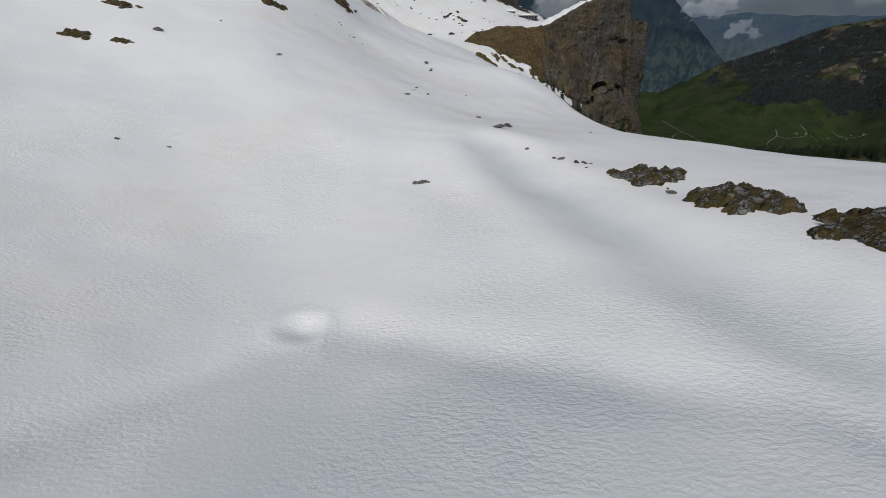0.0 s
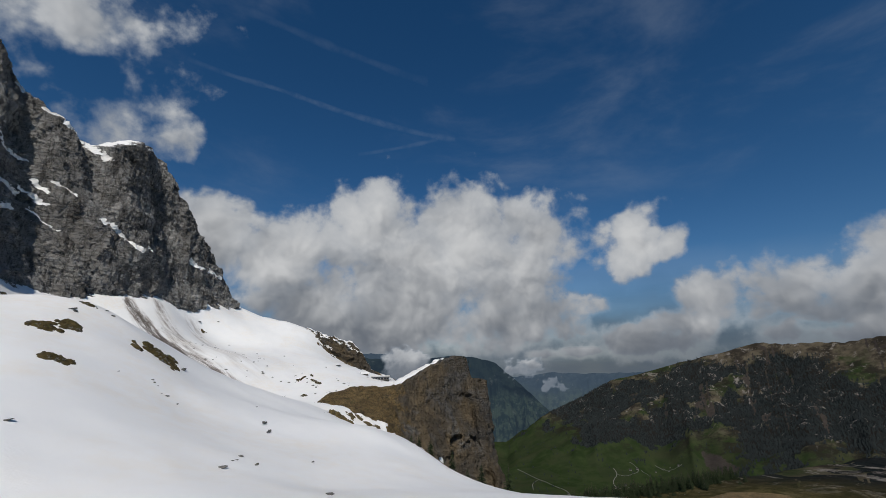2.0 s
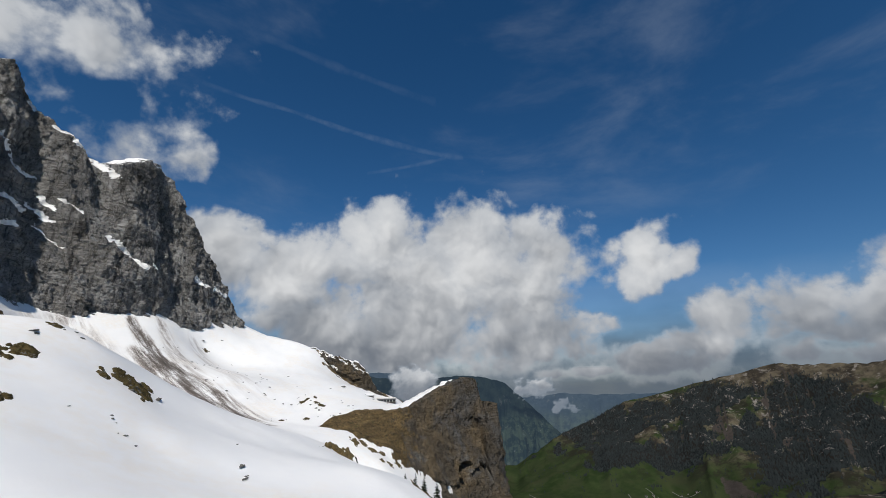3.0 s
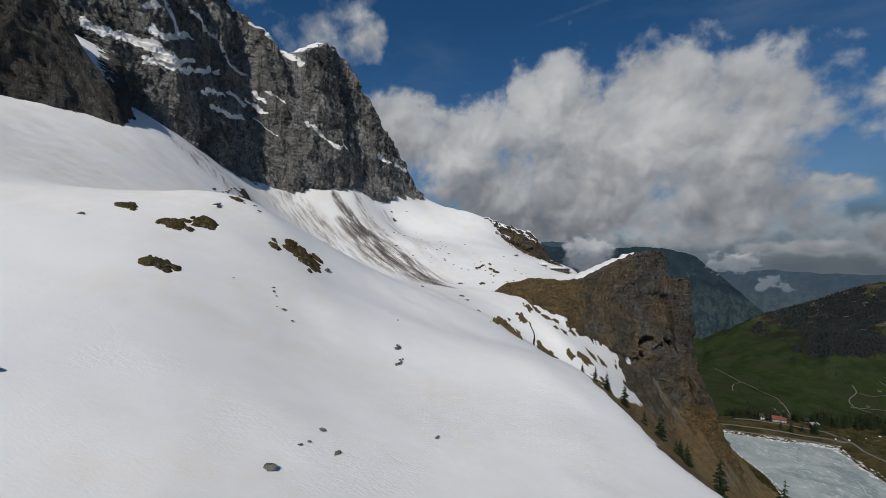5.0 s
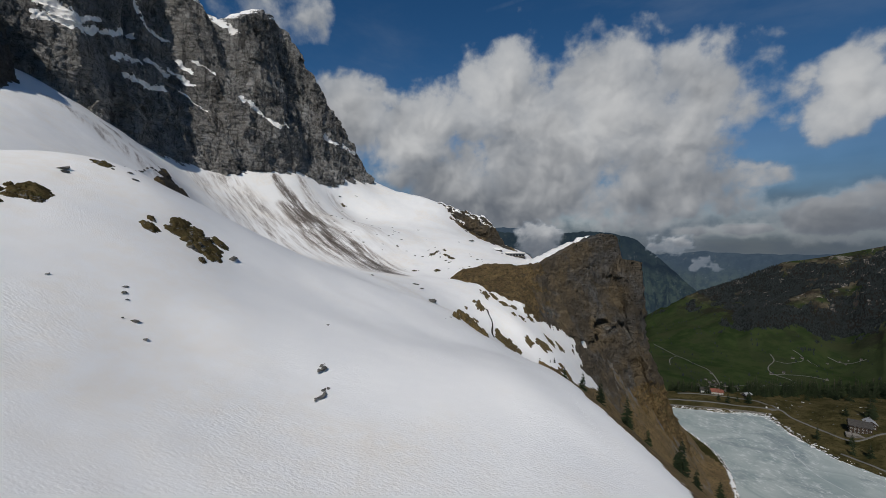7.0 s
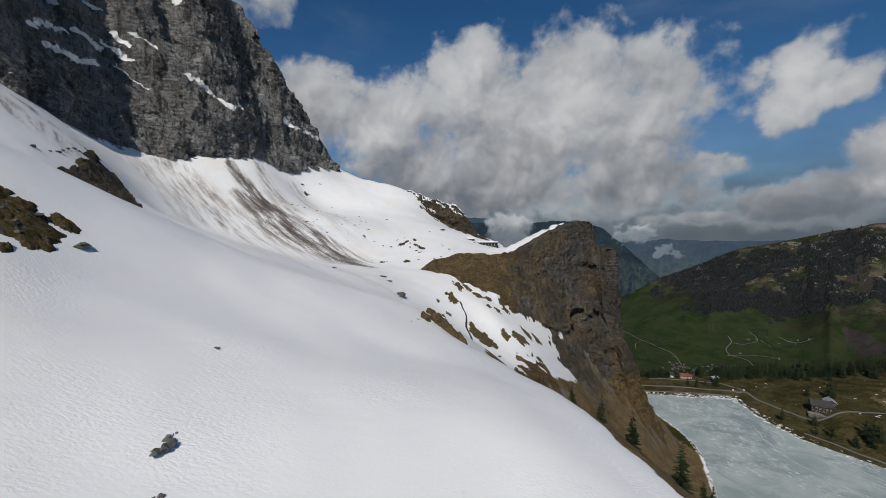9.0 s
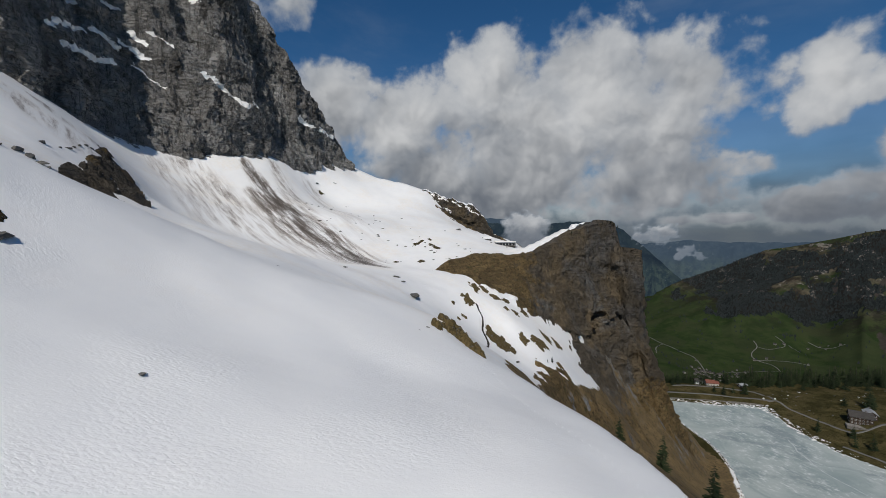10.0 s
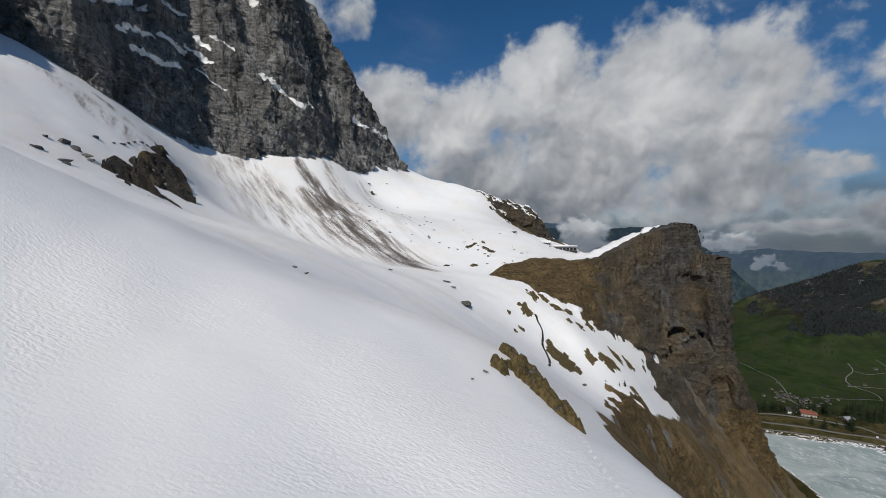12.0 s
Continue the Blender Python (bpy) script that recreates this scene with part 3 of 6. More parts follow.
def wall_sheet(name, plan, base, top, lean, rough, seed, material, cols, rows, ledges=(), turf=None, cap=30.0, flare=0.0, ribs=(), undercut=0.0):
    """A rock wall over a plan line: leans back with height, broken by ribs, strata and ledges, closed by a cap that runs back.
    plan: (x, y) corners; base, top: heights at those corners; ledges: (along, up, along, up, width) bands of lying snow."""
    plan = np.array(plan, float)
    seg = np.r_[0, np.cumsum(np.hypot(*np.diff(plan, axis=0).T))]
    s = np.linspace(0, seg[-1], cols)
    px, py = np.interp(s, seg, plan[:, 0]), np.interp(s, seg, plan[:, 1])
    smooth = np.ones(9) / 9
    px, py = (np.convolve(np.pad(v, 4, mode="reflect", reflect_type="odd"), smooth, "valid") for v in (px, py))
    tx, ty = np.gradient(px), np.gradient(py)
    tl = np.hypot(tx, ty)
    nx, ny = ty / tl, -tx / tl
    zb = np.interp(s, seg, base)
    zt = np.interp(s, *zip(*top)) if isinstance(top[0], tuple) else np.interp(s, seg, top)
    zt = zt + rough * (2.5 * fbm(s / 12, s * 0 + seed, 4, seed, 0.6) + 1.6 * blocks(s / 6, s * 0 + 0.5, seed + 90))
    v = np.linspace(0, 1, rows)[:, None]
    z = zb + (zt - zb) * v
    up = z - zb
    S = np.broadcast_to(s, z.shape)
    wob = 18 * fbm(S / 60, z / 60, 2, seed + 50)
    out = 5.0 * ridged((S + 0.25 * z + 1.6 * wob) / 58, z / 150, 3, seed + 1) + 2.0 * ridged((S + 0.35 * z + wob) / 19, z / 45, 4, seed + 5)
    dip = z + 0.30 * S + 9 * fbm(S / 70, z / 60, 3, seed + 9)
    out = out + 2.6 * np.mod(dip / 17.0, 1.0) + 1.1 * np.mod(dip / 5.3, 1.0) * step(-0.2, 0.3, fbm(S / 45, z / 45, 2, seed + 11))
    bx, by = S + 0.3 * z + 5 * fbm(S / 15, z / 15, 3, seed + 14), z + 0.25 * S + 5 * fbm(S / 15 + 7, z / 15, 3, seed + 15)
    out = out + 2.6 * blocks(bx / 13, by / 19, seed + 20) + 1.5 * blocks(bx / 5.2, by / 8.5, seed + 30) + 0.45 * blocks(bx / 2.4, by / 3.4, seed + 40)
    out = out + 0.9 * fbm(S / 6, z / 8, 4, seed + 13, 0.65) + 0.6 * ridged((S - 0.3 * z) / 5.5, z / 24, 2, seed + 17)
    out = out * rough * np.clip(up / 14, 0.15, 1) - lean * up + flare * np.clip(1 - v / 0.45, 0, 1) ** 1.5 * (zt - zb)
    for at, wide, deep, z0, z1 in ribs:
        out = out + deep * np.exp(-(((S + 0.15 * (z - z0) - at) / wide) ** 2)) * step(z0, z1, z)
    out = out - undercut * np.clip(1 - up / 55, 0, 1) ** 1.5 * step(350, 390, S) * step(560, 500, S)
    snow = np.zeros_like(z)
    for s0, z0, s1, z1, w in ledges:
        d, u = segment_distance(S + 4.5 * fbm(S / 8, z / 8, 5, seed + 70, 0.72), z + 4.5 * fbm(S / 5 + 40, z / 5, 5, seed + 71, 0.72), (s0, z0), (s1, z1))
        snow = np.maximum(snow, np.clip(1.0 - d / (1.32 * w), 0, 1))
    out = out - 0.9 * snow
    x, y = px + nx * out, py + ny * out
    # the cap runs back from the top edge
    k = np.linspace(0, 1, 10)[1:, None] ** 1.6
    cx, cy = x[-1] - nx * cap * k, y[-1] - ny * cap * k
    cz = z[-1] + cap * 0.22 * np.sin(k * 1.5) + 1.5 * fbm(cx / 9, cy / 9, 3, seed) * k
    down = np.array([0.4, 1.0])[:, None]
    ex, ey = cx[-1] - nx * 12 * down, cy[-1] - ny * 12 * down
    ez = cz[-1] - (cz[-1] - zb + 15) * down
    pts = np.stack([np.r_[x, cx, ex], np.r_[y, cy, ey], np.r_[z, cz, ez]], -1)
    snow = np.r_[snow, np.clip(0.35 + 0.5 * k + 0 * cx, 0, 0.9), 0 * ex]
    tf = turf(pts[..., 0], pts[..., 1], pts[..., 2]) if turf else np.zeros_like(snow)
    frost = np.full_like(snow, 1.0 if ledges else 0.0)
    return rock_pieces(name, pts, material, (("snow", snow), ("turf", tf), ("frost", frost)), (("face", 0, rows), ("crest", rows - 1, len(pts))))


def rock_pieces(name, pts, material, attrs, cuts):
    """A rock mass as a thing whose stretches (face, crest, talus) are parts."""
    ob = new(name)
    for piece, a, b in cuts:
        me = grid_mesh(piece, pts[a:b], material, [(k, v[a:b]) for k, v in attrs])
        part_ob = new(piece, me)
        part_ob.parent = ob
    return ob


# the great wall west of the basin
WALL_PLAN = [(-420, -60), (-345, 105), (-296, 201), (-273, 248), (-245, 305), (-206, 383), (-187, 423), (-165, 467), (-135, 528), (-140, 570)]
WALL_TOP = [(0, 380), (181, 345), (250, 296), (289, 271), (302, 263), (306, 251), (310, 255), (323, 244), (339, 248), (357, 249), (373, 269), (380, 280), (385, 284), (395, 277),
            (408, 263), (416, 253), (427, 240), (442, 228), (462, 221), (470, 219), (484, 228), (502, 242), (520, 248), (538, 248), (548, 240), (553, 222), (560, 203), (582, 175), (607, 143), (629, 112), (654, 82), (700, 60)]
WALL_BASE = [60, 70, 85, 70, 35, 45, 50, 55, 60, 40]
# snow lying on the wall: from (along, height) to (along, height), and its breadth
LEDGES = [(272, 202, 292, 210, 15), (292, 210, 306, 207, 13), (306, 207, 318, 212, 8), (276, 234, 287, 233, 9), (287, 233, 299, 221, 8), (299, 221, 310, 205, 8), (294, 240, 311, 212, 3.5),
          (298, 246, 312, 228, 2.5), (317, 214, 328, 212, 5), (328, 212, 334, 202, 6), (334, 202, 342, 182, 5), (317, 186, 324, 192, 3), (320, 168, 328, 165, 6), (328, 165, 356, 188, 4)]
LEDGES += [(282, 158, 290, 156, 6), (290, 156, 304, 160, 7), (304, 160, 316, 156, 6), (316, 156, 326, 148, 7), (326, 148, 337, 149, 6), (337, 149, 354, 162, 3.5), (337, 142, 390, 172, 3),
           (316, 144, 336, 143, 4.5), (364, 138, 392, 150, 3), (374, 128, 410, 131, 3.6), (398, 154, 420, 150, 3), (422, 156, 438, 146, 2.5), (431, 166, 436, 157, 3.2), (440, 168, 452, 158, 2)]
LEDGES += [(428, 138, 446, 122, 1.4), (358, 212, 389, 210, 3.6), (389, 210, 400, 192, 1.6), (400, 190, 423, 184, 2.5), (470, 140, 486, 126, 2.5), (486, 126, 502, 116, 3.2), (508, 120, 514, 116, 2),
           (572, 124, 590, 116, 3.6), (600, 118, 622, 112, 3.6), (410, 260, 414, 252, 3), (427, 240, 442, 228, 3), (442, 228, 462, 220, 3.5), (462, 220, 470, 206, 4), (502, 241, 540, 247, 2), (294, 133, 298, 129, 2.5)]
RIBS = [(436, 30, -20, 30, 90), (405, 9, -10, 50, 120), (350, 22, 9, 50, 110), (474, 8, -15, 120, 190), (514, 26, 15, 60, 130), (440, 14, -8, 60, 150), (395, 12, -9, 90, 200), (560, 14, -5, 60, 110), (340, 16, 8, 80, 140)]
wall_me = wall_sheet("cliff", WALL_PLAN, WALL_BASE, WALL_TOP, 0.22, 1.0, 3, LIMESTONE, 1100, 400, LEDGES, ribs=RIBS, undercut=14.0)
cliff = tagged(wall_me, "sheer grey limestone cliff with snow on its ledges", "cliff")

BUTT_PLAN = [(-330, -60), (-290, 30), (-258, 95), (-247, 118), (-236, 140), (-224, 159), (-238, 182), (-290, 215)]
butt_me = wall_sheet("rock_buttress", BUTT_PLAN, [30, 40, 45, 45, 48, 50, 55, 70], [270, 240, 190, 158, 118, 82, 100, 140], 0.16, 0.55, 11, GREY_ROCK, 300, 150,
                     turf=lambda x, y, z: 0.3 + 0 * x)
buttress = tagged(butt_me, "dark mossy rock buttress rising from the snow slope", "rock face")


def ramp_sheet(name, foot, crest, seed, material, cols, rows, rough, curve, cap, turf):
    """A rock face lofted from a foot line to a crest line (x, y, z corners), steep above and running out in a talus below."""
    foot, crest = np.array(foot, float), np.array(crest, float)
    k = np.r_[0, np.cumsum(np.linalg.norm(np.diff(foot, axis=0), axis=1) + np.linalg.norm(np.diff(crest, axis=0), axis=1))]
    u = np.linspace(0, k[-1], cols)
    soft = np.ones(11) / 11

    def line(c):
        return np.stack([np.convolve(np.pad(np.interp(u, k, c[:, j]), 5, mode="edge"), soft, "valid") for j in range(3)], -1)

    f, c = line(foot), line(crest)
    c[:, 2] += 1.6 * fbm(u / 14, 0 * u + 2, 3, seed)
    v = np.linspace(0, 1, rows)[:, None]
    bend = np.interp(u, k, curve)[None]
    g = 1 - (1 - v) ** bend
    x, y, z = (f[None, :, j] + (c - f)[None, :, j] * (v if j == 2 else g) for j in range(3))
    t = np.gradient(f + c, axis=0)[:, :2]
    t /= np.linalg.norm(t, axis=1)[:, None]
    nx, ny = t[:, 1], -t[:, 0]
    U = np.broadcast_to(u / 2, z.shape)
    tall = np.clip((c[:, 2] - f[:, 2]) / 110, 0.08, 1)[None]
    out = 5.5 * ridged((U + 0.25 * z) / 42, z / 150, 2, seed + 1) + 1.6 * ridged((U - 0.15 * z) / 13, z / 75, 3, seed + 5)
    out = out + 1.5 * np.abs(np.mod((z - 0.30 * U + 5 * fbm(U / 25, z / 25, 3, seed + 9)) / 12.0, 1.0) - 0.5) * 2 + 2.0 * fbm(U / 4, z / 4, 4, seed + 13)
    cave = np.hypot((x - 102 + 0.4 * (z + 65)) / 6.5, (z + 65 - 0.18 * (x - 102)) / 4.4)
    bx, by = U - 0.25 * z + 4 * fbm(U / 14, z / 14, 3, seed + 41), z - 0.35 * U + 4 * fbm(U / 14 + 7, z / 14, 3, seed + 42)
    out = out + 1.8 * blocks(bx / 12, by / 9, seed + 50) + 1.1 * blocks(bx / 5, by / 3.6, seed + 53) + 0.5 * blocks(bx / 2.2, by / 1.8, seed + 56)
    # an overhanging band with hollows under it
    brow = np.interp(x, [58, 70, 89, 110, 118, 140], [-60, -66, -74, -67, -63, -66]) + 2.5 * fbm(U / 7, z / 30, 3, seed + 44)
    span = step(60, 72, x) * step(136, 122, x)
    out = out + span * (3.5 * step(-1.0, 1.0, z - brow) * step(40, 6, z - brow) - 3.0 * np.exp(-(((z - brow + 3) / 3.2) ** 2)))
    out = out - 12 * step(1.25, 0.75, cave + 0.12 * fbm(U / 5, z / 5, 3, seed + 40))
    out = out * rough * tall * np.sin(np.pi * np.clip(v * 0.9 + 0.08, 0, 1)) ** 0.6
    x, y = x + nx * out, y + ny * out
    z = z + 1.2 * rough * fbm(x / 9, y / 9, 4, seed + 20) * tall * (v > 0) * (v < 1)
    w = np.linspace(0, 1, 9)[1:, None] ** 1.4
    back = np.interp(u, k, cap)[None]
    cx, cy = x[-1] - nx * back * w, y[-1] - ny * back * w
    cz = z[-1] + 2.6 * np.sin(w * 2.6) * np.clip(back / 40, 0, 1)
    cz[-1] -= 14
    pts = np.stack([np.r_[x, cx], np.r_[y, cy], np.r_[z, cz]], -1)
    # snow that reaches up from the bench in fingers, with the turf showing between
    reach = np.interp(x[0], [-10, 10, 30, 62, 80], [0.05, 0.24, 0.30, 0.16, 0.0])[None]
    finger = 0.62 + (reach - v) * 4.0 + 0.75 * fbm(x / 9, z / 7, 4, seed + 60, 0.6)
    snow = np.r_[np.clip(finger, 0, 0.85) * (reach > 0.01), 0.9 * step(4, 9, back * w) + 0 * cx]
    snow = snow * (1 - 0.8 * step(92, 108, pts[..., 0])) * (1 - np.clip((pts[..., 1] - 350) / 30, 0, 1))
    cut = rows * 2 // 5
    return rock_pieces(name, pts, material, (("snow", snow), ("turf", turf(*np.moveaxis(pts, -1, 0)))), (("talus", 0, cut + 1), ("face", cut, rows), ("crest", rows - 1, len(pts))))


SPUR_FOOT = [(-19, 267, -31), (0, 255, -37), (24, 246, -46), (40, 248, -57), (76, 248, -97), (112, 250, -135), (152, 260, -176), (188, 292, -203), (194, 304, -203), (208, 345, -202), (200, 430, -202)]
SPUR_CREST = [(-18, 270, -27), (-5, 284, -20.5), (17, 299, -17), (33, 301, -18), (53, 306, -17), (74, 320, -7), (95, 329, 3), (121, 335, 9.5), (125, 327, -12), (136, 318, -14), (138, 370, -22)]
spur_me = ramp_sheet("rock_spur", SPUR_FOOT, SPUR_CREST, 23, SPUR_ROCK, 420, 170, 1.0, [1.0, 1.1, 1.1, 1.2, 1.5, 1.9, 2.2, 2.2, 2.2, 2.2, 2.2],
                     [4, 12, 20, 24, 30, 26, 18, 12, 8, 10, 10],
                     lambda x, y, z: np.clip(0.85 - (x - 20) / 90, 0, 0.85) + np.clip((-88 - z) / 50, 0, 0.75))
spur = tagged(spur_me, "brown rock spur with grassy face and snowy crest", "rock face")



def draped_rock(name, low, high, seed, material, label, grass=0.42, proud=1.0):
    """Rough rock that melts out of a slope: a strip between two lines (x, y), lying on the ground, ragged where it dips under the snow."""
    low, high = np.array(low, float), np.array(high, float)
    u = np.linspace(0, len(low) - 1, 150)
    v = np.linspace(-0.12, 1.12, 80)[:, None]
    at = np.arange(len(low))
    x = np.interp(u, at, low[:, 0]) * (1 - v) + np.interp(u, at, high[:, 0]) * v
    y = np.interp(u, at, low[:, 1]) * (1 - v) + np.interp(u, at, high[:, 1]) * v
    rim = np.minimum(np.minimum(v, 1 - v) * 2.2, np.minimum(u, u[-1] - u) * 0.9)
    lift = 2.6 * np.clip(rim, -0.4, 0.6) + 2.2 * fbm(x / 8, y / 8, 3, seed, 0.5) + 0.7 * ridged(x / 11, y / 11, 2, seed + 5) - 0.7
    lift = lift + 0.8 * blocks(x / 4.5, y / 4.5, seed + 12) + 0.3 * blocks(x / 2.0, y / 2.0, seed + 15)
    pts = np.stack([x, y, height(x, y) + proud * np.clip(lift, -2.5, 4.5)], -1)
    zero = np.zeros_like(x)
    ob = rock_pieces(name, pts, material, (("snow", zero), ("turf", grass + 0.4 * fbm(x / 7, y / 7, 3, seed + 9))), (("talus", 0, 30), ("face", 29, 80)))
    return tagged(ob, label, "rock outcrop")


rib = draped_rock("rock_rib", [(-147, 151), (-138, 152), (-130, 156), (-130, 168), (-136, 183)], [(-155, 160), (-165, 178), (-190, 212), (-204, 236), (-184, 231)], 31, DARK_ROCK,
                  "dark mossy rock rib breaking through the snow slope", 0.3, 1.5)
knoll = draped_rock("turf_knoll", [(34, 190), (52, 176), (80, 186), (104, 212)], [(40, 218), (54, 222), (64, 218), (86, 236)], 67, SPUR_ROCK,
                    "steep brown turf knoll below the snow bench", 0.8)
crag = draped_rock("rock_crag", [(-34, 512), (-8, 507), (14, 504), (34, 512)], [(-38, 534), (-6, 536), (18, 535), (40, 532)], 73, SPUR_ROCK,
                   "brown crag with turf at the basin's end", 0.5)
RIDGE_PLAN = [(-80, 533), (-45, 529), (-8, 523), (15, 520), (30, 519), (40, 521), (50, 540)]
ridge_me = wall_sheet("rock_ridge", RIDGE_PLAN, [46, 36, 8, -4, -16, -24, -28], [55.5, 50, 38.5, 32, 18, -2, -14], 0.22, 1.2, 37, SPUR_ROCK, 240, 70, [(30, 50, 48, 44, 1.6), (52, 44, 66, 37, 1.2), (74, 36, 84, 30, 1.4), (90, 30, 104, 20, 1.2), (60, 30, 72, 24, 1.0), (40, 40, 50, 36, 1.0)],
                      turf=lambda x, y, z: 0.36 + 0 * x, cap=8)
ridge = tagged(ridge_me, "brown rocky crest at the end of the snow basin", "rock outcrop")

# ---------------------------------------------------------------- sky: cloud banks and far ranges
AIR = 4850.0
CLOUD_MAIN = [(5, 6, 20, 6.0), (14, 11, 14, 7), (5, 15.5, 12, 7.5), (16, 15, 11, 7.5), (28, 17.5, 6.5, 4.6), (-8, 13, 9, 6), (-17, 16, 6, 5), (10, 7, 18, 5), (22, 9, 6, 3.5), (-4, 6.5, 10, 5), (-6, 8.5, 11, 5), (8, 5.5, 17, 5), (22, 6, 12, 4.2)]
CLOUD_RIGHT = [(62, 2.2, 13, 2.6), (40, 4.2, 5, 1.6), (41, 15.5, 2.8, 4.6), (38.3, 12.3, 4, 2.8), (45.5, 14.2, 1.6, 2.4), (33.5, 7.5, 4, 2), (38, 3.2, 4.5, 2.2), (44, 3.4, 4.5, 2.4),
               (48.5, 6.5, 4, 4.4), (53, 5.5, 4, 3), (57.5, 6.5, 5, 4.2), (63, 7, 5.5, 4.2), (70, 6.5, 6, 4.2), (73, 28.5, 3.6, 2.4), (69.5, 15.5, 3.5, 3.2)]
CLOUD_HIGH = [(-31, 33.5, 8, 4.5), (-27, 27, 5.5, 3), (-23.5, 37, 5, 4), (-38, 37, 8, 5), (-4.5, 26.6, 1.5, 2.3), (-13, 25, 2, 1.2), (-19, 23.5, 2.2, 1.6),
              (-55, 30, 9, 7)]
CLOUD_LOW = [(9.4, 0.4, 2.3, 1.7), (24.8, -0.4, 1.2, 0.9), (15, 3.0, 6, 2.0), (3, 3, 4, 2.2), (30, 1.5, 6, 0.7), (66.5, 1.4, 4, 1.4), (20, 2.2, 5, 1.2), (50.5, 3.2, 2.4, 1.6)]


# scraps of cloud that hang before the far slopes
CLOUD_FRONT = [(9.2, 0.3, 2.2, 1.5), (10.6, 1.0, 1.2, 0.8), (25.1, -0.2, 1.3, 0.9), (23.6, -0.9, 0.8, 0.5), (29, -2.5, 0.9, 0.6)]


def cloud_material():
    n = Nodes("cloud")
    p = n.t.nodes.new("ShaderNodeVectorMath")
    p.operation = "NORMALIZE"
    n.t.links.new(n.pos, p.inputs[0])
    d = p.outputs[0]

    def moved(v, by):
        k = n.t.nodes.new("ShaderNodeVectorMath")
        k.operation = "ADD"
        k.inputs[1].default_value = by
        n.t.links.new(v, k.inputs[0])
        return k.outputs[0]

    def bent(v, scale, amount):
        """The direction, shifted about by noise, so that the heads curl."""
        w = n.t.nodes.new("ShaderNodeTexNoise")
        w.inputs["Scale"].default_value, w.inputs["Detail"].default_value = scale, 5
        n.t.links.new(v, w.inputs["Vector"])
        k = n.t.nodes.new("ShaderNodeVectorMath")
        k.operation = "MULTIPLY_ADD"
        k.inputs[1].default_value = (amount,) * 3
        n.t.links.new(w.outputs["Color"], k.inputs[0])
        n.t.links.new(v, k.inputs[2])
        return k.outputs[0]

    def heads(v, scale, detail):
        """Rounded cauliflower heads in several sizes."""
        cell = n.t.nodes.new("ShaderNodeTexVoronoi")
        cell.feature = "SMOOTH_F1"
        cell.inputs["Scale"].default_value, cell.inputs["Detail"].default_value = scale, detail
        cell.inputs["Roughness"].default_value, cell.inputs["Smoothness"].default_value = 0.52, 0.45
        cell.normalize = True
        n.t.links.new(v, cell.inputs["Vector"])
        return n.math("SUBTRACT", 1.0, cell.outputs["Distance"])

    curl = bent(d, 7.0, 0.10)
    lit = moved(curl, (-0.010, -0.004, 0.014))
    lit_far = moved(curl, (-0.035, -0.010, 0.040))
    p0, p1 = heads(curl, 9.0, 3.0), heads(lit, 9.0, 3.0)
    q0, q1 = n.noise(4.2, 4, 0.5, vec=curl), n.noise(4.2, 4, 0.5, vec=lit_far)
    cover, lift = n.attr("cover"), n.attr("lift")
    dens = n.math("ADD", cover, n.math("MULTIPLY", n.math("SUBTRACT", p0, 0.66), 2.3))
    dens = n.math("ADD", dens, n.math("MULTIPLY", n.math("SUBTRACT", n.noise(5.5, 10, 0.6, vec=d), 0.5), 2.6))
    # crisp heads above, soft and torn below
    alpha = n.ramp(dens, 0.22, n.ramp(lift, -0.6, 0.5, 1.1, 0.75))
    thick = n.ramp(dens, 0.5, 1.5)
    # painted shading: heads brighter on the lit side, bases darker
    light = n.math("ADD", n.math("MULTIPLY", n.math("SUBTRACT", p0, p1), 2.0), n.math("MULTIPLY", lift, 0.75))
    light = n.math("ADD", light, n.math("MULTIPLY", n.math("SUBTRACT", q0, q1), 3.0))
    light = n.math("ADD", light, n.math("MULTIPLY", n.math("SUBTRACT", n.noise(3.4, 3, 0.5, vec=curl), 0.5), 1.5))
    light = n.ramp(light, -0.85, 0.85, 0.0, 1.0)
    c = n.mix(light, (0.165, 0.187, 0.222), (0.73, 0.74, 0.75))
    c = n.mix(n.math("MULTIPLY", n.math("SUBTRACT", 1.0, thick), 0.45), c, (0.33, 0.375, 0.44))
    # haze painted into the sheet's emission: grey-blue, thickening towards the horizon
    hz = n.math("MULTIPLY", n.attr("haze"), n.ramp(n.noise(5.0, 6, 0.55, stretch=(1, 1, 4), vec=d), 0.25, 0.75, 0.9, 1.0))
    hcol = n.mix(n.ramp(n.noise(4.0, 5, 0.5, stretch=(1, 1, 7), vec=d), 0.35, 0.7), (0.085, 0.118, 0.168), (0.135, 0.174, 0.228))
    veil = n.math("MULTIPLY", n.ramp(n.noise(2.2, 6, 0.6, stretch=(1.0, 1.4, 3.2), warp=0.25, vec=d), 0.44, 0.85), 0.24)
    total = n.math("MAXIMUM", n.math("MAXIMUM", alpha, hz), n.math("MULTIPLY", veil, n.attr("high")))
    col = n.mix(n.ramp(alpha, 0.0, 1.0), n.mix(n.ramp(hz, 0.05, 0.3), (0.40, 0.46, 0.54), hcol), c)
    e = n.t.nodes.new("ShaderNodeEmission")
    n.t.links.new(col, e.inputs[0])
    tr = n.t.nodes.new("ShaderNodeBsdfTransparent")
    mx = n.t.nodes.new("ShaderNodeMixShader")
    n.t.links.new(total, mx.inputs[0])
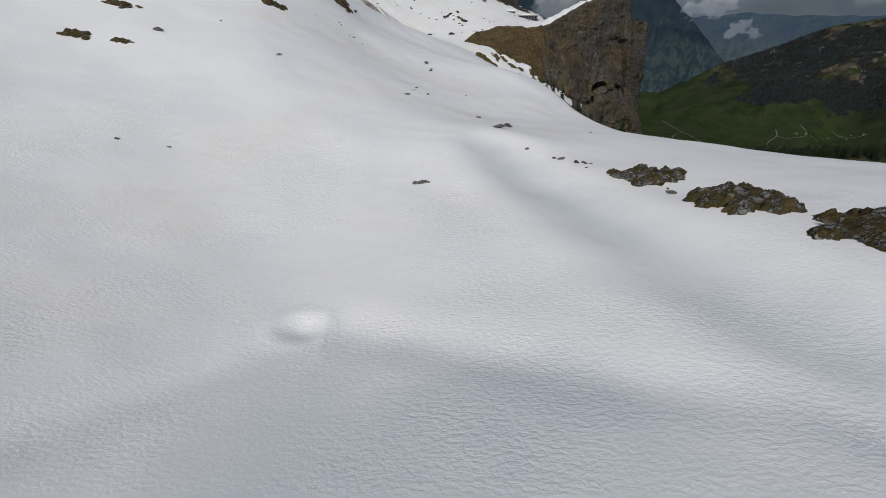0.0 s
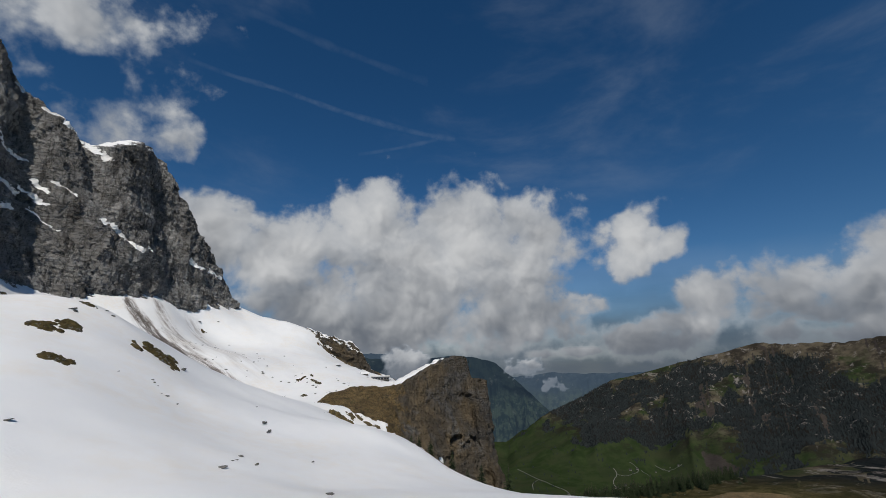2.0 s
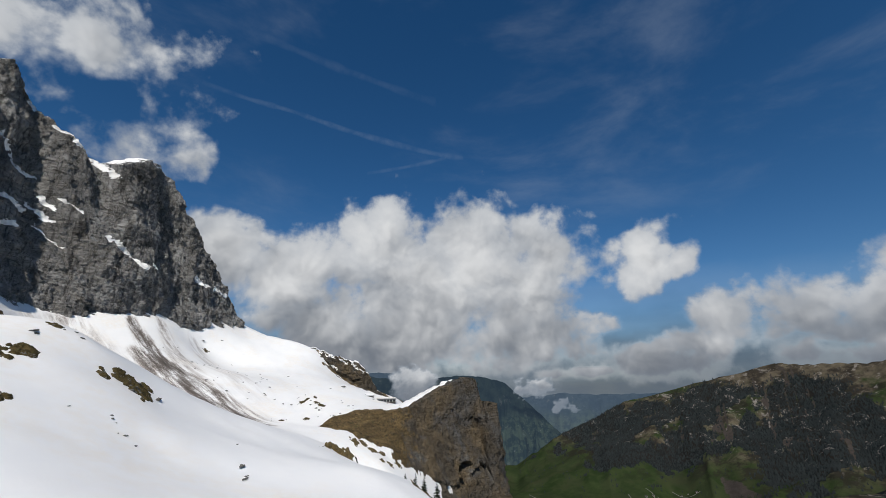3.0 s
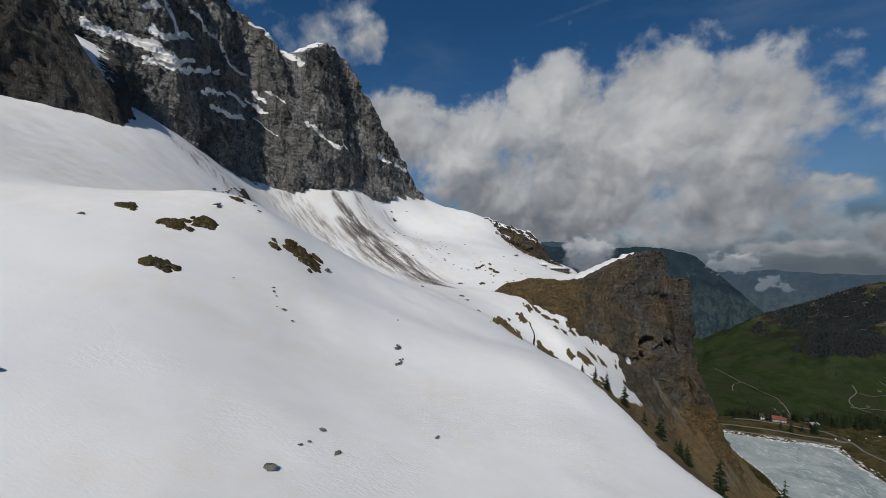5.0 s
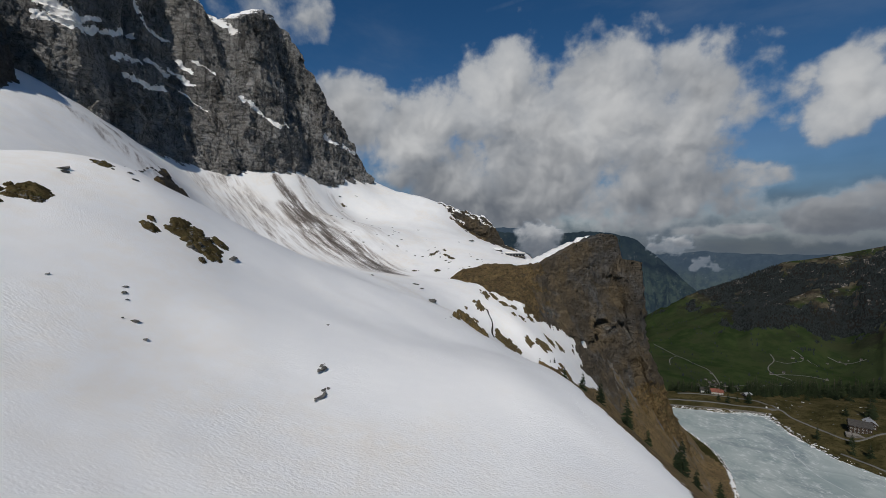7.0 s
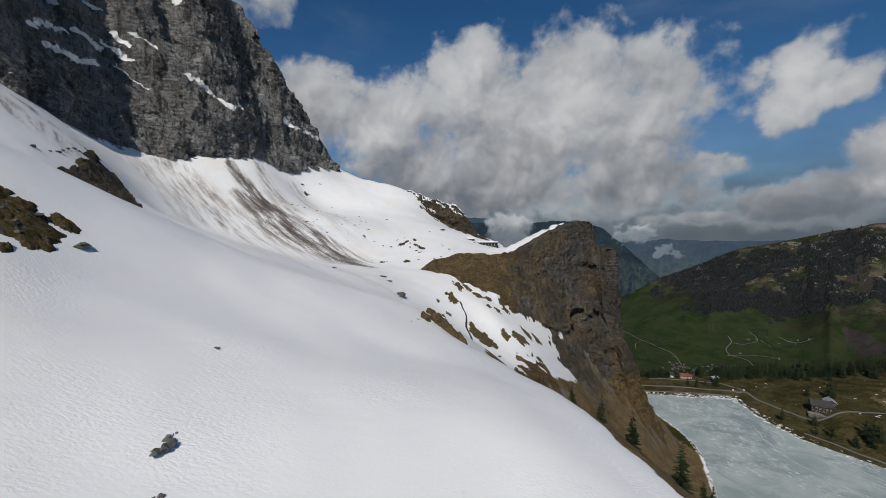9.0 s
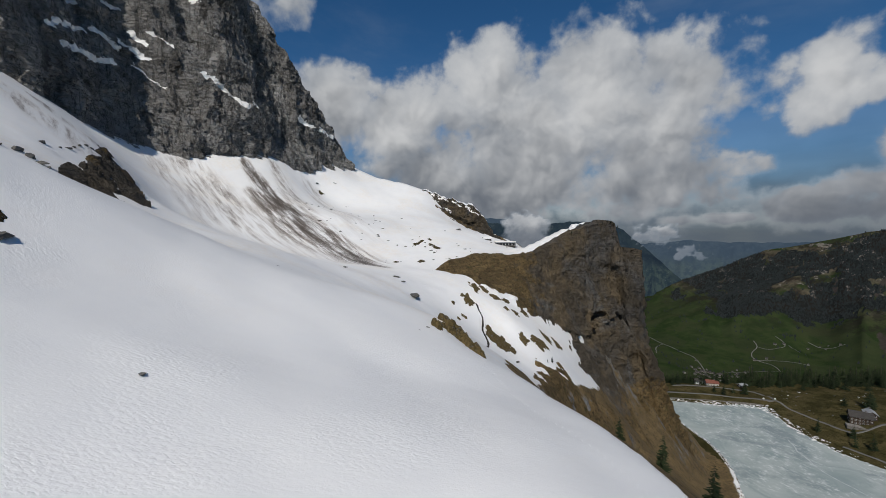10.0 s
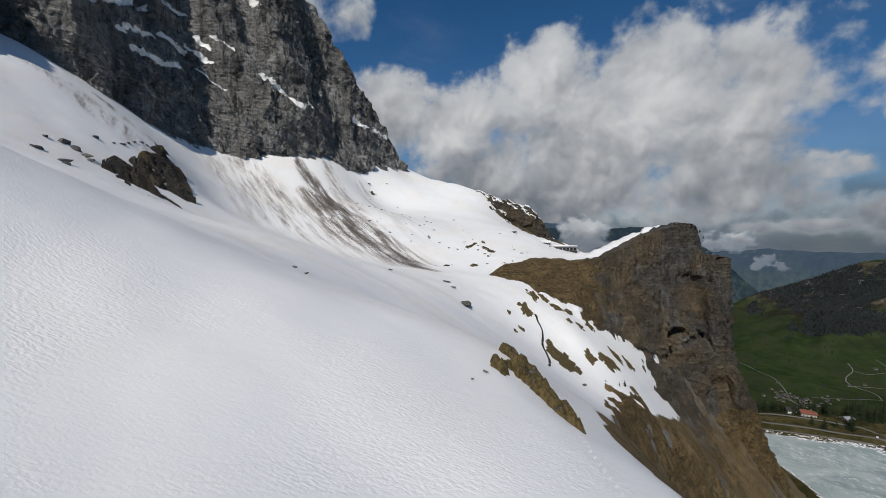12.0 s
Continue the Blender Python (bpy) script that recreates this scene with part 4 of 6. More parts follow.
    n.t.links.new(tr.outputs[0], mx.inputs[1])
    n.t.links.new(e.outputs[0], mx.inputs[2])
    n.t.links.new(mx.outputs[0], n.out.inputs[0])
    return n.m


CLOUD = cloud_material()


def cloud_sheet(name, az0, el0, banks, dist, hazy, label):
    """A far sheet of cloud over bearings and height angles; banks: (puffs, base, top, densest, brightness)."""
    az = az0 + (2.2 * fbm(az0 / 6, el0 / 5, 4, 51, 0.6) if hazy else 1.6 * fbm(az0 / 1.5, el0 / 1.2, 4, 51, 0.6))
    el = el0 + (1.5 * fbm(az0 / 5 + 9, el0 / 4, 4, 57, 0.6) * step(-1, 5, el0) if hazy else 1.0 * fbm(az0 / 1.3 + 9, el0, 4, 57, 0.6))
    cover, lift, weight = np.full_like(az, -0.6), np.zeros_like(az), np.full_like(az, 1e-4)
    for bank, low, high, most, bright in banks:
        for a, e, ra, re in bank:
            q = np.hypot((az - a) / ra, (el - e) / re)
            small = min(1.0, 0.55 + ra / 12) if hazy else 1.0
            w = np.clip(1.5 - 0.95 * q, -0.6, most) * small - 0.7 * (1 - small)
            own = np.clip((el - e) / re, -1, 1)
            share = np.exp(3.0 * w)
            lift = lift + share * (0.5 * own + 0.5 * np.clip(2 * (el - low) / (high - low) - 1, -1, 1) + bright)
            weight = weight + share
            cover = np.maximum(cover, w)
    lift = lift / weight
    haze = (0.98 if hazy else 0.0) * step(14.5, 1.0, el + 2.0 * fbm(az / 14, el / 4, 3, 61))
    a, e = np.radians(az0), np.radians(el0)
    pts = np.stack([dist * np.cos(e) * np.sin(a), dist * np.cos(e) * np.cos(a), dist * np.sin(e)], -1)
    me = grid_mesh(name, pts, CLOUD, (("cover", cover), ("lift", lift), ("haze", haze), ("high", step(12, 30, el0) if hazy else 0 * el0)))
    return tagged(new(name, me), label, "clouds", kind="structure")


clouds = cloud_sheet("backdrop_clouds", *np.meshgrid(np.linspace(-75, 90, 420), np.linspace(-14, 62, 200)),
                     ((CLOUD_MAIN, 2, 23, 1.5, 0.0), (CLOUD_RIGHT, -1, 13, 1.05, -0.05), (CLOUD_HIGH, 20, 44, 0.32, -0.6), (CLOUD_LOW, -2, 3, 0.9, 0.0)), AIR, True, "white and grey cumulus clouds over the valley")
cloud_sheet("backdrop_scraps", *np.meshgrid(np.linspace(4, 34, 160), np.linspace(-6, 6, 70)), ((CLOUD_FRONT, -2, 2.5, 0.5, -0.3),), 3950.0, False, "small white cloud scraps hanging before dark slopes")


def contrail_material():
    n = Nodes("contrail")
    e = n.t.nodes.new("ShaderNodeEmission")
    e.inputs[0].default_value = (0.42, 0.50, 0.60, 1)
    tr = n.t.nodes.new("ShaderNodeBsdfTransparent")
    mx = n.t.nodes.new("ShaderNodeMixShader")
    thin = n.math("MULTIPLY", n.attr("cover"), n.ramp(n.noise(0.006, 6, 0.6), 0.3, 0.7, 0.15, 1.0))
    n.t.links.new(n.math("MULTIPLY", thin, 0.11), mx.inputs[0])
    n.t.links.new(tr.outputs[0], mx.inputs[1])
    n.t.links.new(e.outputs[0], mx.inputs[2])
    n.t.links.new(mx.outputs[0], n.out.inputs[0])
    return n.m


def contrail(line, width, strength):
    """A thin trail of ice cloud along (bearing, height angle) corners."""
    line = np.array(line, float)
    k = np.linspace(0, len(line) - 1, 90)
    az, el = np.interp(k, np.arange(len(line)), line[:, 0]), np.interp(k, np.arange(len(line)), line[:, 1])
    az, el = (np.convolve(np.pad(v, 8, mode="edge"), np.ones(17) / 17, "valid") for v in (az, el))
    side = np.linspace(-1, 1, 7)[:, None]
    e, a = np.radians(el + side * width * (1 + 0.5 * fbm(k * 2, 0 * k, 3, 3))), np.radians(az + 0 * side)
    r = AIR - 40
    cover = strength * (1 - side**2) * np.sin(np.pi * np.clip(np.linspace(0.02, 0.98, 90), 0, 1)) ** 0.5
    me = grid_mesh("backdrop_contrail", np.stack([r * np.cos(e) * np.sin(a), r * np.cos(e) * np.cos(a), r * np.sin(e)], -1), TRAIL, (("cover", cover),))
    return tagged(new("backdrop_contrail", me), "faint white contrail drifting across blue sky", "contrail", kind="structure")


TRAIL = contrail_material()
contrail([(-24, 35.6), (-16, 35.3), (-11, 35.4), (-4.5, 34.5), (4.2, 33.3), (13.2, 31.7), (17, 31.2)], 0.45, 1.0)
contrail([(1, 28.8), (8, 30.2), (14, 31.4)], 0.4, 0.7)
contrail([(-20, 42.9), (-10, 42.3), (1.5, 40.8), (13, 38.4)], 0.7, 0.45)


def range_material(name, low, high, haze_glow):
    """Hazy woods above, a patchwork of meadows and villages below; the haze is added as emission."""
    n = Nodes(name)
    c = n.mix(n.ramp(n.noise(0.009, 9, 0.72), 0.42, 0.58), low, high)
    c = n.mix(n.ramp(n.noise(0.03, 7, 0.7), 0.58, 0.70, 0, 0.6), c, tuple(v * 1.8 for v in high))
    c = n.mix(n.ramp(n.noise(0.012, 7, 0.7, stretch=(1, 1, 0.25)), 0.60, 0.68, 0, 0.5), c, (0.07, 0.075, 0.07))
    low_land = n.ramp(n.math("ADD", n.z(), n.math("MULTIPLY", n.noise(0.005, 7, 0.7), 420)), 60, -160)
    field = n.mix(n.ramp(n.noise(0.014, 8, 0.72), 0.44, 0.56), (0.010, 0.017, 0.015), (0.032, 0.044, 0.030))
    field = n.mix(n.ramp(n.noise(0.02, 6, 0.7, stretch=(0.3, 1, 1)), 0.60, 0.68, 0, 0.5), field, (0.10, 0.11, 0.09))
    field = n.mix(n.ramp(n.noise(0.06, 5, 0.7), 0.66, 0.71), field, (0.30, 0.30, 0.29))
    c = n.mix(n.math("MULTIPLY", low_land, 0.9), c, field)
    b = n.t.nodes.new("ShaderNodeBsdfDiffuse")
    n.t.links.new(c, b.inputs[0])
    # faint blue emission stands for the air between here and the range
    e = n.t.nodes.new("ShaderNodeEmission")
    e.inputs[0].default_value = (*haze_glow, 1)
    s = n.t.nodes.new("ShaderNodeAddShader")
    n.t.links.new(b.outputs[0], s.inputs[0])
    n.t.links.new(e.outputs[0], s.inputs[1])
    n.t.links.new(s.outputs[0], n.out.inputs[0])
    return n.m


def far_range(name, az, el, dist, rough, seed, material, label):
    """A distant range: a slope that climbs to a crest line given by bearing and height angle."""
    a = np.linspace(az[0], az[-1], 420)
    crest = dist * np.tan(np.radians(np.interp(a, az, el))) + rough * fbm(a / 1.3, 0 * a + seed, 5, seed)
    v = np.linspace(0, 1, 40)[:, None]
    r = dist * (0.86 + 0.14 * v) + 0 * a
    z = -760 + (crest + 760) * v ** 1.15 + rough * 3.0 * ridged(a / 1.6, v * 1.6, 4, seed + 3) * np.sin(np.pi * v) * 1.0
    A = np.radians(a)
    pts = np.stack([r * np.sin(A), r * np.cos(A), z], -1)
    return tagged(new(name, grid_mesh(name, pts, material)), label, "mountain range", kind="structure")


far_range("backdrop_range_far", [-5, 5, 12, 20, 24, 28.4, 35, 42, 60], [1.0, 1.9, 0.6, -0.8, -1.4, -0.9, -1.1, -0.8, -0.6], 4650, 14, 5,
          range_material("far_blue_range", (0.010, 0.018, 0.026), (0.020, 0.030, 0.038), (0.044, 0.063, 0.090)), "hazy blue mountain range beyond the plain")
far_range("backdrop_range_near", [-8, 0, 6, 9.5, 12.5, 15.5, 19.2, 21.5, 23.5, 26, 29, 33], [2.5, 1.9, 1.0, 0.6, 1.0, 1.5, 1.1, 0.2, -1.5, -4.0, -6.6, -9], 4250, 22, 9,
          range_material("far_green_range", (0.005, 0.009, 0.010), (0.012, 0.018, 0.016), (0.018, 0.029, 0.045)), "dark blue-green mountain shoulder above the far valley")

# ---------------------------------------------------------------- helpers for things


def from_bm(name, bm, material, smooth=False):
    me = bpy.data.meshes.new(name)
    bm.to_mesh(me)
    bm.free()
    for m in (material if isinstance(material, (list, tuple)) else [material]):
        me.materials.append(m)
    if smooth:
        for p in me.polygons:
            p.use_smooth = True
    return me


def part(name, me, parent, label="", m=None):
    """A mesh as a part of a thing."""
    if isinstance(me, tuple):
        me = from_bm(name, *me)
    ob = new(name, me)
    ob.parent = parent
    if m is not None:
        ob.matrix_basis = m
    if label:
        tagged(ob, label)
    return ob


def thing(name, place, label, category, group="", turn=0.0):
    ob = new(name)
    ob.empty_display_size = 0.3
    ob.matrix_basis = pose(*place, 0, 0, turn)
    return tagged(ob, label, category, group)


def ground_z(x, y):
    return float(height(np.array([x], float), np.array([y], float))[0])


def box(bm, x0, x1, y0, y1, z0, z1):
    m = Matrix.LocRotScale(((x0 + x1) / 2, (y0 + y1) / 2, (z0 + z1) / 2), None, (x1 - x0, y1 - y0, z1 - z0))
    return bmesh.ops.create_cube(bm, size=1.0, matrix=m)["verts"]


def box_mesh(name, dims, material, bevel=0.0):
    bm = bmesh.new()
    box(bm, *dims)
    if bevel:
        bmesh.ops.bevel(bm, geom=bm.edges[:], offset=bevel, segments=1, affect="EDGES")
    return from_bm(name, bm, material)


# ---------------------------------------------------------------- rocks and outcrops


def stone_material(name="weathered_stone", tone=1.0):
    n = Nodes(name)
    a, b = n.noise(0.9, 7, 0.65), n.noise(6.0, 6, 0.7)
    c = n.mix(n.ramp(a, 0.3, 0.7), (0.15 * tone, 0.145 * tone, 0.135 * tone), (0.33 * tone, 0.315 * tone, 0.29 * tone))
    c = n.mix(n.ramp(b, 0.5, 0.75, 0, 0.6), c, (0.09, 0.085, 0.075))
    c = n.mix(n.math("MULTIPLY", n.ramp(n.noise(2.2, 5), 0.52, 0.66), n.ramp(n.up(), 0.2, 0.8)), c, (0.085, 0.07, 0.028))
    c = n.mix(n.math("MULTIPLY", n.random(), 0.35), c, (0.12, 0.115, 0.10))
    h = n.math("ADD", n.math("MULTIPLY", b, 0.06), n.math("MULTIPLY", n.cells(1.6, "DISTANCE_TO_EDGE"), 0.12))
    return n.shade(c, 0.95, n.bump(h, 1.0), spec=0.15)


def moss_material(name="mossy_turf", dry=0.0):
    """Brown moss and turf over broken slabs: grey stone shows between dark cracks."""
    n = Nodes(name)
    a, b = n.noise(0.7, 7, 0.65), n.noise(5.0, 6, 0.7)
    c = n.mix(n.ramp(a, 0.35, 0.65), (0.050, 0.038, 0.016), (0.100, 0.074, 0.032))
    c = n.mix(n.ramp(b, 0.45, 0.7, 0, 0.8), c, (0.034, 0.029, 0.012))
    c = n.mix(n.ramp(n.noise(1.3, 6), 0.55, 0.66, 0, 0.8), c, (0.070, 0.066, 0.024))
    c = n.mix(n.math("MULTIPLY", n.ramp(n.noise(2.6, 7, 0.72), 0.36, 0.6), dry), c, (0.20, 0.145, 0.068))
    shift = n.t.nodes.new("ShaderNodeVectorMath")
    shift.operation = "MULTIPLY_ADD"
    shift.inputs[1].default_value = (0.55, 0.55, 0.55)
    wander = n.t.nodes.new("ShaderNodeTexNoise")
    wander.inputs["Scale"].default_value, wander.inputs["Detail"].default_value = 1.6, 4
    n.t.links.new(n.pos, wander.inputs["Vector"])
    n.t.links.new(wander.outputs["Color"], shift.inputs[0])
    n.t.links.new(n.pos, shift.inputs[2])
    crack = n.cells(1.9, "DISTANCE_TO_EDGE", stretch=(1.0, 1.5, 1.0), vec=shift.outputs[0])
    slab = n.mix(n.cells(1.9, "F1", stretch=(1.0, 1.5, 1.0), out="Color", vec=shift.outputs[0]), (0.15, 0.145, 0.135), (0.29, 0.28, 0.26))
    slab = n.mix(n.ramp(b, 0.35, 0.7, 0, 0.8), slab, (0.13, 0.122, 0.108))
    show = n.ramp(n.math("ADD", n.noise(1.1, 7, 0.72), n.math("MULTIPLY", n.math("SUBTRACT", n.attr("bare"), 0.5), 0.5)), 0.485, 0.53)
    c = n.mix(show, c, slab)
    c = n.mix(n.math("MULTIPLY", n.ramp(crack, 0.06, 0.01), show), c, (0.012, 0.011, 0.009))
    h = n.math("ADD", n.math("MULTIPLY", b, 0.12), n.math("MULTIPLY", n.ramp(crack, 0.0, 0.12), n.math("MULTIPLY", show, 0.16)))
    return n.shade(c, 1.0, n.bump(h, 1.0), spec=0.08)


STONE, MOSS = stone_material("weathered_stone", 0.58), moss_material()
DRY_TURF = moss_material("dry_turf", 0.5)


def stone_mesh(seed, flat=0.7):
    """A broken block: the hull of random points, 20 to 30 facets."""
    rnd = random.Random(seed)
    bm = bmesh.new()
    for _ in range(16):
        v = Vector((rnd.gauss(0, 1), rnd.gauss(0, 1), rnd.gauss(0, 1))).normalized()
        v = Vector((v.x * 0.5, v.y * 0.42, v.z * 0.5 * flat)) * rnd.uniform(0.85, 1.1)
        bm.verts.new(v)
    hull = bmesh.ops.convex_hull(bm, input=bm.verts[:])
    bmesh.ops.delete(bm, geom=[g for g in hull["geom_interior"] if isinstance(g, bmesh.types.BMVert)], context="VERTS")
    bmesh.ops.triangulate(bm, faces=bm.faces[:])
    bmesh.ops.subdivide_edges(bm, edges=bm.edges[:], cuts=2, use_grid_fill=True)
    for v in bm.verts:
        p = np.array(v.co)
        k = 0.10 * float(hash_noise(np.array(p[0] * 7 + p[2] * 3), np.array(p[1] * 7 - p[2] * 5), seed)) + 0.05 * float(hash_noise(np.array(p[0] * 17 + p[2] * 9), np.array(p[1] * 17), seed + 3))
        v.co *= 1 + k
    return from_bm("stone", bm, STONE)


STONES = [stone_mesh(k, 0.55 + 0.07 * (k % 5)) for k in range(10)]


def mound_mesh(cx, cy, w, d, turn, tall, seed, material, bare=0.4):
    """A melted-out patch: an uneven hummock that lies on the slope, with a ragged outline."""
    na, nr = (72, 20) if w > 3.5 else (40, 10)
    a = np.linspace(0, 2 * np.pi, na, endpoint=False)
    edge = 1 + 0.5 * fbm(1.7 * np.cos(a) + seed * 3.1, 1.7 * np.sin(a) + seed, 3, seed) + 0.3 * fbm(5 * np.cos(a), 5 * np.sin(a) + seed, 3, seed + 4)
    r = np.linspace(0, 1, nr)[:, None] * edge
    lx, ly = r * np.cos(a) * w / 2, r * np.sin(a) * d / 2
    ct, st = math.cos(radians(turn)), math.sin(radians(turn))
    x, y = lx * ct - ly * st, lx * st + ly * ct
    rr = np.linspace(0, 1, nr)[:, None] + 0 * a
    body = 0.06 * tall + tall * (1 - rr**3) * (0.55 + 0.45 * fbm((cx + x) / (0.16 * w + 0.3), (cy + y) / (0.16 * w + 0.3), 3, seed + 8))
    body = body + min(0.28 * tall, 0.24) * blocks((cx + x) / 0.9, (cy + y) / 0.7, seed + 12) * (1 - rr**4)
    z = height(cx + x, cy + y) - ground_z(cx, cy) + body - 0.25 * rr**6
    return grid_mesh("turf", np.stack([x, y, z], -1), material, (("bare", np.full_like(x, bare)),), wrap=True)


def outcrop(x, y, w, d, turn, tall, stones, seed, label, group="", lobes=(), bare=0.35, turf=None):
    """Turf hummocks with broken blocks showing through."""
    z = ground_z(x, y)
    ob = thing("rock_outcrop", (x, y, z), label, "rock outcrop", group)
    rnd = random.Random(seed)
    ct, st = math.cos(radians(turn)), math.sin(radians(turn))
    bits = []
    for k in range(6):
        a, q = rnd.uniform(0, 2 * math.pi), rnd.uniform(0.75, 1.25)
        lx, ly = q * math.cos(a) * w / 2, q * math.sin(a) * d / 2
        f = rnd.uniform(0.14, 0.42)
        bits.append((lx * ct - ly * st, lx * st + ly * ct, w * f, d * f * 1.2, turn + rnd.uniform(-40, 40)))
    for k, (ox, oy, lw, ld, lt) in enumerate([(0, 0, w, d, turn), *lobes, *bits]):
        part("turf", mound_mesh(x + ox, y + oy, lw, ld, lt, tall * min(1.0, 0.35 + lw / w), seed + k, turf or MOSS, bare), ob, m=pose(ox, oy, ground_z(x + ox, y + oy) - z))
    for k in range(stones):
        q = rnd.random() ** 0.5 * 0.98
        a = rnd.uniform(0, 2 * math.pi)
        if math.sin(a) > 0.2 and rnd.random() < 0.6:
            a = -a
        lx, ly = q * math.cos(a) * w / 2, q * math.sin(a) * d / 2
        ox, oy = lx * ct - ly * st, lx * st + ly * ct
        size = rnd.uniform(0.09, 0.21) * min(w, d * 1.6) ** 0.75
        oz = ground_z(x + ox, y + oy) - z + tall * (1 - q**3) * 0.45 + 0.02 * size
        m = pose(ox, oy, oz, rnd.uniform(-14, 14), rnd.uniform(-14, 14), rnd.uniform(0, 360)) @ Matrix.Diagonal((size * 1.5, size * 1.2, size, 1))
        part("boulder", STONES[rnd.randrange(len(STONES))], ob, m=m)
    return ob


def rock(x, y, size, seed, label="dark weathered rock lying on the snow", group="rocks on the snow", flat=0.6, long=1.4):
    rnd = random.Random(seed)
    ob = new("rock", STONES[seed % len(STONES)])
    ob.matrix_basis = pose(x, y, ground_z(x, y) + 0.12 * size, rnd.uniform(-12, 12), rnd.uniform(-12, 12), rnd.uniform(0, 360)) @ Matrix.Diagonal((size * long, size, size * flat, 1))
    return tagged(ob, label, "rock", group)


outcrop(13.3, -48.4, 5.4, 4.9, -40, 1.2, 9, 31, "mossy outcrop of cracked grey blocks in melting snow", "outcrops on the snow", bare=0.48)
outcrop(16.8, -56.1, 5.2, 6.2, -48, 1.45, 15, 37, "large outcrop of cracked grey slabs and brown moss", "outcrops on the snow", bare=0.47)
outcrop(20.4, -63.3, 5.4, 5.2, -20, 1.25, 10, 41, "mossy outcrop of broken slabs ringed by snow", "outcrops on the snow", bare=0.47)
outcrop(-39.0, 32.6, 6.4, 7.2, 0, 1.0, 10, 47, "dark mossy turf patch with snow holes", "turf patches", lobes=[(-3.4, 1.4, 2.4, 3.0, 0), (3.2, -1.4, 2.2, 2.6, 20), (-3.0, -5.0, 2.6, 1.8, 20), (-4.6, -2.8, 1.4, 1.4, 0), (3.8, -4.4, 1.0, 2.2, 30), (0.6, 4.2, 2.6, 2.4, 10)])
outcrop(-50.7, 20.5, 3.6, 4.6, 10, 0.8, 4, 53, "round brown turf patch in the snow", "turf patches")
outcrop(-52.2, 15.7, 4.2, 3.4, 20, 0.65, 4, 59, "long brown turf patch in the snow", "turf patches")
outcrop(-60.3, 15.2, 3.4, 2.8, 10, 0.6, 3, 61, "small dark turf patch in the snow", "turf patches")
outcrop(-42.6, 3.4, 3.6, 3.0, 10, 0.65, 4, 67, "dark turf patch beside small stones", "turf patches")
outcrop(-56.0, 35.6, 2.6, 2.6, 60, 0.4, 3, 71, "mossy hummock on the crest of the snow", "turf patches")
outcrop(-57.5, -27.0, 3.6, 2.2, 20, 0.5, 6, 73, "grey stones with moss on the slope", "turf patches")
outcrop(-52.0, -26.0, 3.0, 1.2, 10, 0.3, 5, 79, "low strip of stones and moss", "turf patches")
outcrop(-59.0, -15.5, 5.0, 2.0, 15, 0.4, 6, 83, "long strip of stones and moss", "turf patches")

for k, (x, y, s) in enumerate([(2.0, -26.0, 1.5), (0.4, -30.4, 1.5), (-2.2, -21.1, 0.8), (3.6, -37.9, 0.5), (6.2, -41.2, 0.5), (6.9, -41.6, 0.7),
                               (8.2, -43.0, 0.8), (9.0, -43.2, 0.6), (9.6, -43.4, 0.35), (8.8, -45.0, 0.3), (14.3, -23.7, 0.4), (13.6, -53.3, 0.8), (13.9, -52.0, 0.3)]):
    rock(x, y, s, 200 + k)
for k, (x, y, s) in enumerate([(-33.1, -18.9, 0.8), (-37.6, -48.3, 0.55), (-33.4, -47.1, 0.4), (-13.4, -9.2, 0.6), (-11.1, -11.2, 0.6),
                               (-14.0, -15.6, 0.9), (-4.8, -3.2, 0.55), (-18.1, 27.6, 0.55), (-35.3, 35.4, 1.6), (-54.4, 28.3, 1.0), (-55.4, 28.9, 1.4), (-53.2, 37.4, 0.8),
                               (-51.2, 36.1, 0.8), (-45.0, -12.0, 0.5), (-33.2, 14.0, 0.5), (-32.6, 13.2, 0.6), (-31.8, 12.6, 0.4), (-29.5, 10.8, 0.65), (-30.3, 10.4, 0.3), (-27.4, 9.5, 0.5), (-37.0, 10.1, 0.4), (-13.7, -12.2, 0.4), (-13.4, -11.4, 0.3), (-49.9, -20.8, 1.3), (-60.2, 7.8, 1.0), (-38.8, 91.2, 1.6), (-34.0, 86.0, 0.9)]):
    rock(x, y, s, 240 + k)

# long broken rocks that have melted out, each a row of ragged blocks
for x, y, w, d, t, seed in ((-14.7, 16.6, 0.9, 2.1, 14, 505), (-13.1, 12.4, 0.9, 2.9, 4, 511), (-7.5, -48.5, 1.5, 1.0, 25, 517)):
    ob = thing("rock", (x, y, ground_z(x, y)), "long ragged dark rock melted out of the snow", "rock", "rocks on the snow", t)
    rnd = random.Random(seed)
    n = 13
    for k in range(n):
        u = (k + 0.5) / n - 0.5
        px, py = (u * w, 0.12 * rnd.uniform(-1, 1)) if w > d else (0.2 * math.sin(9 * u + seed) + 0.1 * rnd.uniform(-1, 1), u * d)
        q = rnd.uniform(0.32, 0.62) * (1 - 0.9 * u * u)
        m = pose(px, py, 0.06 + rnd.uniform(0, 0.1), rnd.uniform(-30, 30), rnd.uniform(-30, 30), rnd.uniform(-25, 25)) @ Matrix.Diagonal((q * 0.9, q * 1.3, q * 0.9, 1))
        part("block", STONES[rnd.randrange(len(STONES))], ob, m=m)

